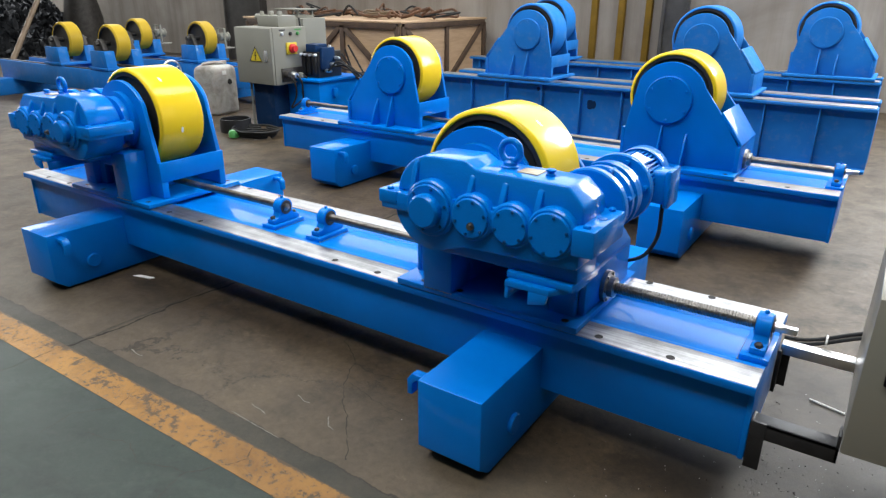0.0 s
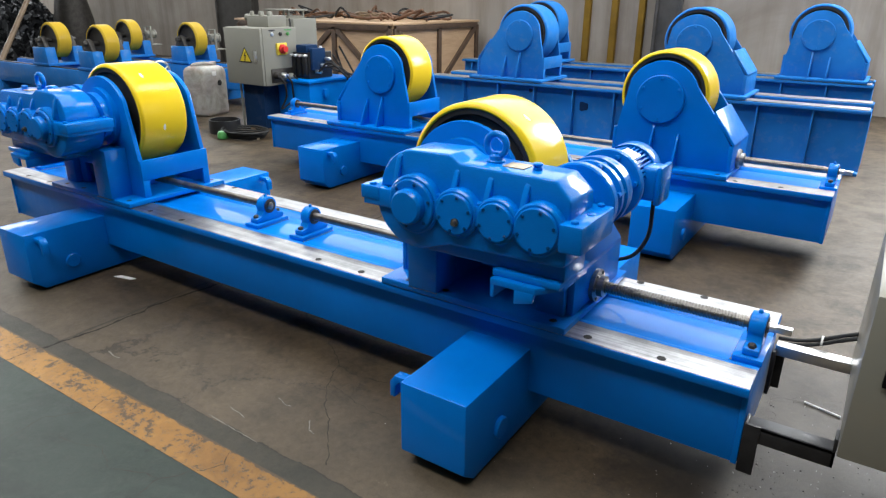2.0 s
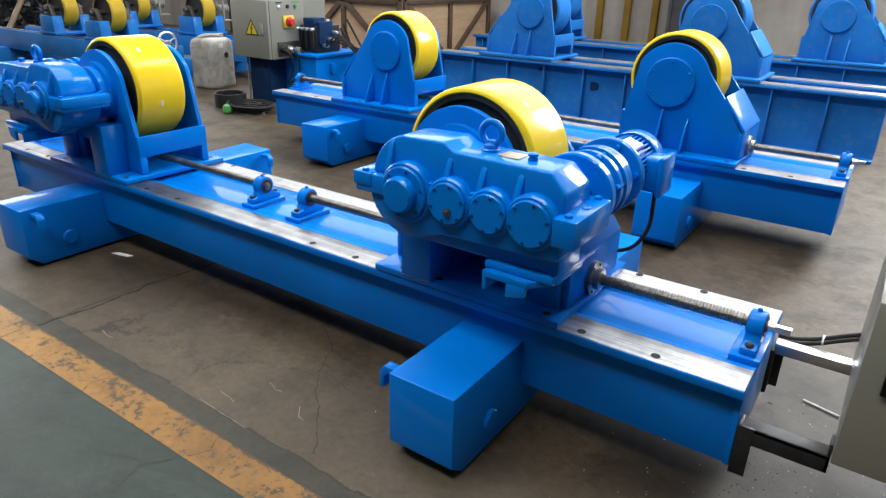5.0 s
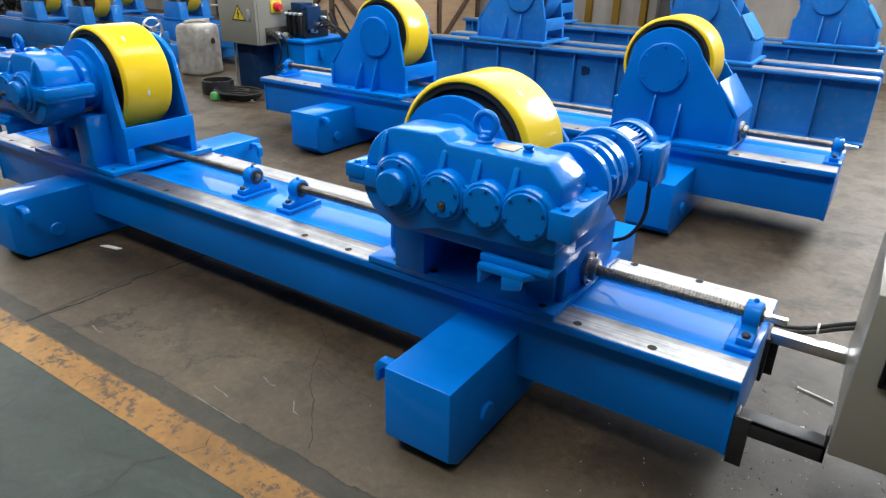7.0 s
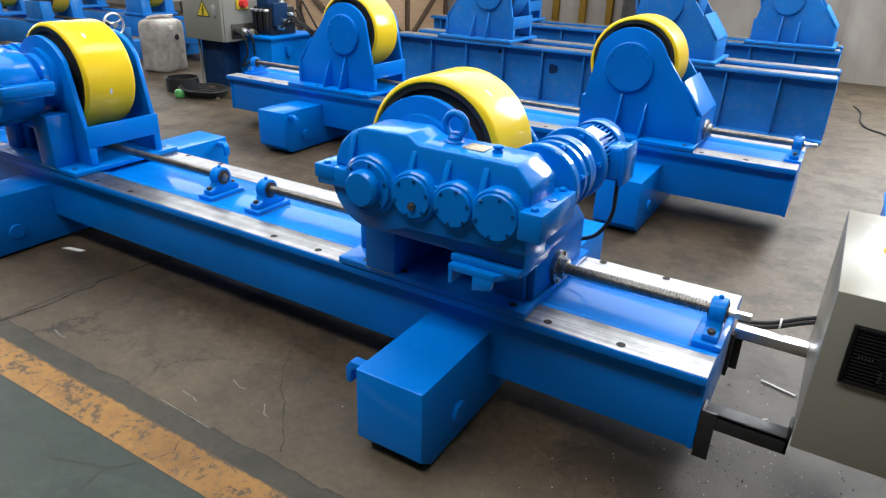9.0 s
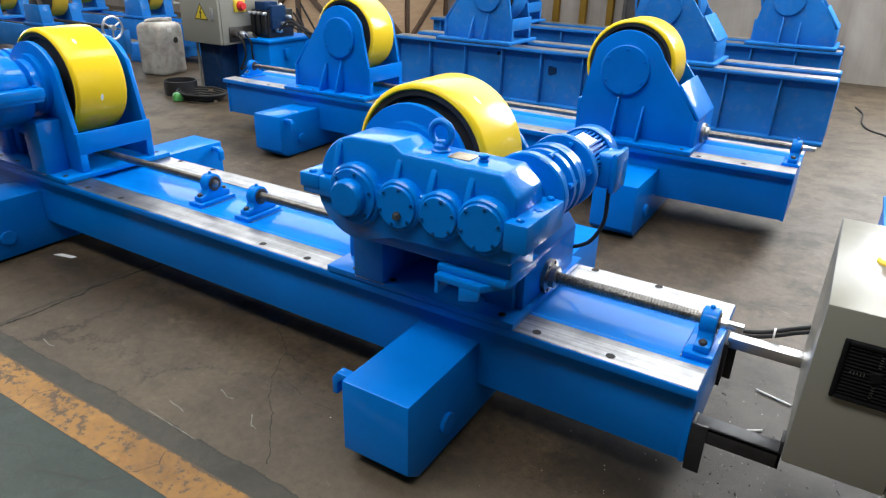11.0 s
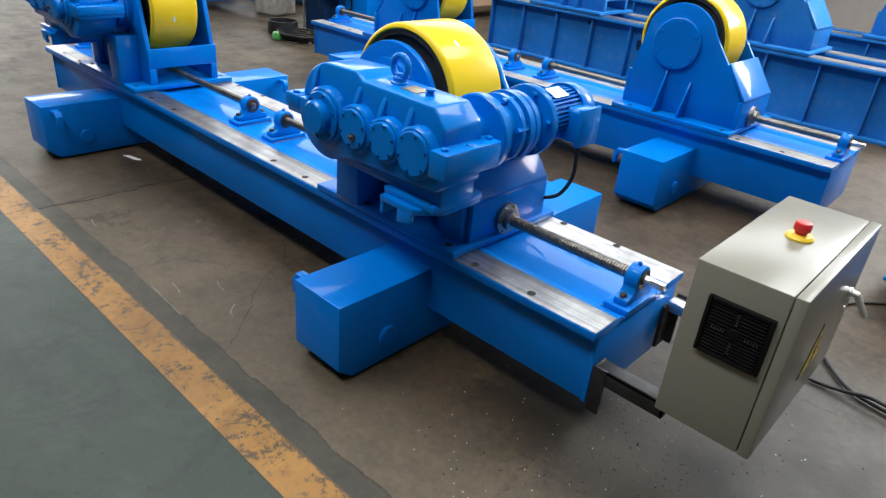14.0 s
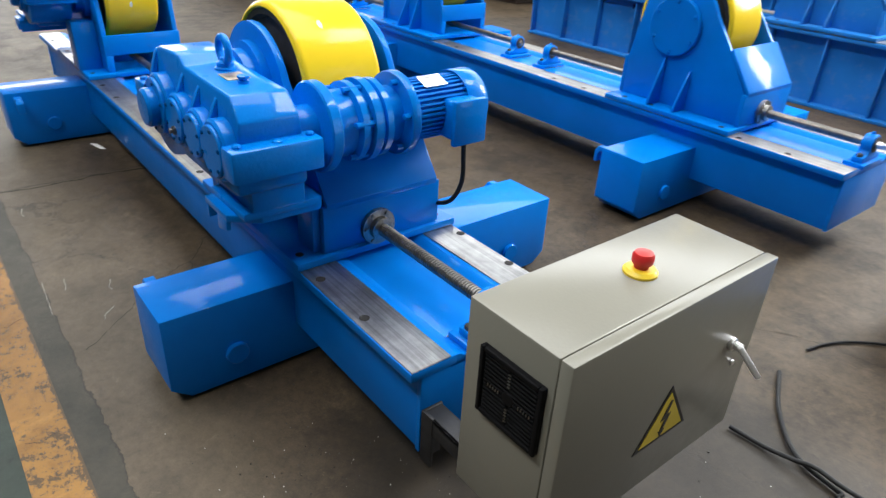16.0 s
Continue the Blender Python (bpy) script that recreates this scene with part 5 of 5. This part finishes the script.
far(thing("steel_band", lathe([(0.106, 0.0), (0.114, 0.0), (0.116, 0.045), (0.114, 0.098), (0.106, 0.098), (0.104, 0.045)], (-4.25, 2.04, 0), "z", 48, closed=True), BLACK, "black steel band ring lying on the floor", "ring"))
bm = bmesh.new()
for k in range(4):
    tube([(-3.98 + (0.16 + 0.012 * k) * math.cos(a + k), 2.0 + (0.11 + 0.01 * k) * math.sin(a + k), 0.010 + 0.014 * k + 0.003 * (i % 2)) for i, a in enumerate(np.linspace(0, 6.0, 14))], 0.008, 6, bm)
far(thing("cable_coil", bm, RUBBER, "coil of black cable on the floor", "cable coil"))
far(thing("plastic_cap", lathe([(0.028, 0.0), (0.037, 0.008), (0.034, 0.045), (0.026, 0.056), (0.010, 0.058)], (-4.06, 1.86, 0), "z", 14), GREEN_PLASTIC, "small crumpled green plastic cap on the floor", "cap"))

# bars and columns at the wall
for x in (-3.02, -2.72, -2.43):
    bm = box(x, x + 0.065, 5.885, 5.949, 0.0, 2.8, 0.004)
    far(thing("yellow_bar", bm, BAR_YELLOW, "tall yellow-painted steel bar fixed to the wall", "bar", "yellow bars at the wall"))
for x, w in ((-2.2, 0.2), (-8.9, 0.75)):
    bm = box(x, x + w, 5.80, 5.949, 0.0, 2.84, 0.004)
    box(x - 0.03, x, 5.78, 5.83, 0.0, 2.84, 0.002, bm)
    box(x + w, x + w + 0.03, 5.78, 5.83, 0.0, 2.84, 0.002, bm)
    far(thing("steel_column", bm, plain("column_paint", (0.075, 0.07, 0.065), 0.6, 0.0, 0.4, 5.0, 0.3), "dark steel roof column", "column"))
far(thing("steel_column", lathe([(0.28, 0.0), (0.28, 0.6), (0.22, 0.9), (0.20, 5.49)], (-10.8, 4.6, 0), "z", 24), IRON, "dark round steel column", "column"))

# scrap heap
rng = random.Random(11)
bm = bmesh.new()
for k in range(9000):
    a, q = rng.uniform(0, 6.283), math.sqrt(rng.random())
    px, py = -13.2 + 2.3 * q * math.cos(a), 4.0 + 1.6 * q * math.sin(a)
    h = 1.75 * (1 - q ** 1.6) + 0.02
    s = rng.uniform(0.02, 0.075)
    m = Matrix.Translation((px, py, h * rng.uniform(0.75, 1.0))) @ Euler((rng.uniform(0, 6), rng.uniform(0, 6), rng.uniform(0, 6))).to_matrix().to_4x4()
    vs = [bm.verts.new(m @ Vector(c)) for c in ((-s, -s * 0.4, 0), (s, -s * 0.3, 0.01), (s * 0.8, s * 0.4, 0.02), (-s * 0.7, s * 0.35, 0.0))]
    bm.faces.new(vs)
t = lathe([(2.25, 0.0), (2.0, 0.25), (1.5, 0.75), (0.9, 1.25), (0.35, 1.55), (0.05, 1.6)], (0, 0, 0), "z", 40)
merge(bm, t, Matrix.Translation((-13.2, 4.0, 0)) @ Matrix.Diagonal((1.0, 0.7, 1.0, 1.0)))
far(thing("scrap_heap", bm, SCRAP, "heap of shiny black metal scrap by the wall", "scrap heap", kind="stuff"))
far(thing("bamboo_pole", tube([(-8.42, 2.25, 0.03), (-10.62, 4.42, 1.72)], 0.03, 10, None, 1), POLE, "long bamboo pole leaning against a column", "pole"))

# loose things on the floor near the driven rotator
for k, pts in enumerate((
    [(0.262, 1.09, 0.009), (0.328, 0.957, 0.009), (0.394, 0.865, 0.009), (0.445, 0.818, 0.009), (0.489, 0.80, 0.009), (0.56, 0.788, 0.009), (0.64, 0.775, 0.009), (1.3, 0.95, 0.009), (2.6, 0.9, 0.009)],
    [(0.298, 0.774, 0.009), (0.384, 0.780, 0.009), (0.453, 0.788, 0.018), (0.50, 0.795, 0.026), (0.60, 0.79, 0.026), (0.9, 0.84, 0.012), (1.4, 0.9, 0.009), (2.6, 0.7, 0.009)],
    [(0.258, 1.263, 0.006), (0.276, 1.337, 0.006), (0.317, 1.417, 0.006), (0.393, 1.501, 0.006), (0.478, 1.545, 0.006), (0.8, 1.45, 0.006), (1.5, 1.2, 0.006)],
)):
    thing("power_cable", tube(pts, 0.0058 if k < 2 else 0.0042, 10), RUBBER, "black power cable lying on the floor", "cable", "cables on the floor")
ob = empty("machine_bed", pose(0.935, 1.7, 0), "blue steel machine bed of channel section on the floor", "machine bed")
for name, b6 in (("top_plate", (-0.585, 0.7, -0.21, 0.2, 0.285, 0.30)), ("bottom_plate", (-0.58, 0.7, -0.205, 0.2, 0.095, 0.11)), ("web", (-0.56, 0.7, -0.17, -0.155, 0.109, 0.286)), ("end_plate", (-0.575, -0.56, -0.19, 0.19, 0.109, 0.286)), ("foot", (0.1, 0.25, -0.2, 0.2, 0.0, 0.096)), ("foot", (-0.35, -0.2, -0.1, 0.2, 0.0, 0.096))):
    part(name, box(*b6, 0.003), BLUE, ob)
for a, b in (((0.098, 0.615), (0.196, 0.587)), ((0.054, 0.36), (0.142, 0.42))):
    thing("welding_rod", tube([(*a, 0.004), (*b, 0.004)], 0.003, 6, None, 1), WHITE_TAPE, "thin white welding rod on the floor", "rod", "rods on the floor")
thing("paper_scrap", prism([(-2.52, -0.02), (-2.43, 0.0), (-2.42, 0.02), (-2.50, 0.005)], 0.001, 0.004, "z"), WHITE_TAPE, "small scrap of pale paper on the floor", "paper")

# weld spatter and grit swept round the bed's end
rng = random.Random(31)
for name, mat, count, label in (("weld_spatter", WHITE_TAPE, 150, "pale specks of weld spatter on the floor"), ("floor_grit", IRON, 420, "dark grit and slag crumbs on the floor")):
    bm = bmesh.new()
    for k in range(count):
        px, py = rng.gauss(0.12, 0.26), rng.gauss(0.12, 0.24)
        if -0.75 < px < -0.02 and py > -0.05:
            py -= 0.32
        q = rng.uniform(0.0006, 0.0016) * (0.8 if name == "weld_spatter" else 1.3)
        m = Matrix.Translation((px, py, q * 0.4)) @ Euler((rng.uniform(0, 6), rng.uniform(0, 6), rng.uniform(0, 6))).to_matrix().to_4x4()
        vs = [bm.verts.new(m @ (Vector(c) * q)) for c in ((1, 1, 1), (1, -1, -1), (-1, 1, -1), (-1, -1, 1))]
        for a, b, c in ((0, 1, 2), (0, 3, 1), (0, 2, 3), (1, 3, 2)):
            bm.faces.new((vs[a], vs[b], vs[c]))
    thing(name, bm, mat, label, "grit", kind="stuff")

# hairline cracks, a joint and a scratch in the concrete
rng = random.Random(23)


def ribbon(points, width, z=0.0015, step=0.012, wander=0.006):
    """A thin ragged strip on the floor along points."""
    bm = bmesh.new()
    last, off = None, 0.0
    for (xa, ya), (xb, yb) in zip(points, points[1:]):
        n = max(2, int(math.hypot(xb - xa, yb - ya) / step))
        nx, ny = -(yb - ya), xb - xa
        d = math.hypot(nx, ny)
        nx, ny = nx / d, ny / d
        for i in range(n):
            f = i / n
            off = 0.75 * off + rng.gauss(0, wander * 0.5)
            w = width * rng.uniform(0.25, 1.0) / 2
            x, y = xa + (xb - xa) * f + nx * off, ya + (yb - ya) * f + ny * off
            pair = bm.verts.new((x - nx * w, y - ny * w, z)), bm.verts.new((x + nx * w, y + ny * w, z))
            if last:
                bm.faces.new((last[0], last[1], pair[1], pair[0]))
            last = pair
    return bm


CRACK = plain("dirt_in_cracks", (0.045, 0.036, 0.026), 0.9, 0.0, 0.4, 30.0, 0.1)
JOINT = plain("dirt_in_joint", (0.022, 0.018, 0.013), 0.9, 0.0, 0.4, 30.0, 0.1)
SCRATCH = plain("pale_scratch", (0.21, 0.195, 0.165), 0.7, 0.0, 0.3, 40.0, 0.1)
for pts, w in (
    ([(-2.135, -0.53), (-2.115, -0.30), (-2.12, -0.05), (-2.08, 0.24), (-2.10, 0.9), (-2.10, 1.55)], 0.016),
    ([(-1.62, 0.24), (-1.54, 0.15), (-1.38, 0.10), (-1.24, 0.0), (-1.17, -0.12), (-1.10, -0.22), (-0.97, -0.34), (-0.9, -0.43)], 0.0045),
    ([(-1.22, -0.02), (-1.12, -0.04), (-0.98, 0.0), (-0.88, 0.03)], 0.005),
    ([(-1.17, -0.12), (-1.02, -0.16), (-0.86, -0.17)], 0.003),
    ([(0.05, 1.2), (0.22, 1.32), (0.5, 1.40), (0.9, 1.52)], 0.004),
):
    thing("floor_crack", ribbon(pts, w), JOINT if w > 0.01 else CRACK, "dark dirt-filled crack in the concrete floor", "crack", kind="structure")
for pts, w in (
    ([(-2.14, -0.52), (-2.14, -0.63), (-2.145, -0.9), (-2.13, -1.3), (-2.15, -2.2)], 0.005),
    ([(-1.62, -0.53), (-1.66, -0.58), (-1.64, -0.63), (-1.72, -0.72), (-1.70, -0.84)], 0.003),
    ([(-1.15, -0.53), (-1.12, -0.57), (-1.16, -0.62), (-1.22, -0.70), (-1.19, -0.80), (-1.26, -0.88)], 0.003),
    ([(-0.62, -0.53), (-0.60, -0.585), (-0.63, -0.62)], 0.003),
    ([(-1.22, -0.70), (-1.36, -0.74), (-1.45, -0.71), (-1.60, -0.76)], 0.0025),
):
    thing("floor_crack", ribbon(pts, w, 0.0062), CRACK, "dark crack through the painted floor", "crack", kind="structure")
for pts, w in (([(-1.34, -0.445), (-1.28, -0.447), (-1.20, -0.452), (-1.12, -0.455)], 0.004), ([(-1.32, -0.385), (-1.27, -0.39), (-1.24, -0.40)], 0.004),
               ([(-1.93, -0.40), (-1.88, -0.41), (-1.85, -0.405)], 0.006), ([(-1.24, -0.27), (-1.20, -0.285), (-1.17, -0.28)], 0.005), ([(-1.08, -0.30), (-1.05, -0.335), (-1.02, -0.34)], 0.006)):
    thing("floor_scratch", ribbon(pts, w * 0.8, 0.0015, 0.006, 0.0012), SCRATCH, "pale scratch in the concrete floor", "scratch", kind="structure")

thing("floor_hose", tube([(0.2, 5.6, 0.008), (0.262, 5.32, 0.008), (0.266, 4.93, 0.008), (0.318, 4.69, 0.008), (0.413, 4.58, 0.008), (0.52, 4.52, 0.008), (1.2, 4.6, 0.008)], 0.006, 8), RUBBER, "black hose lying on the concrete floor", "hose")
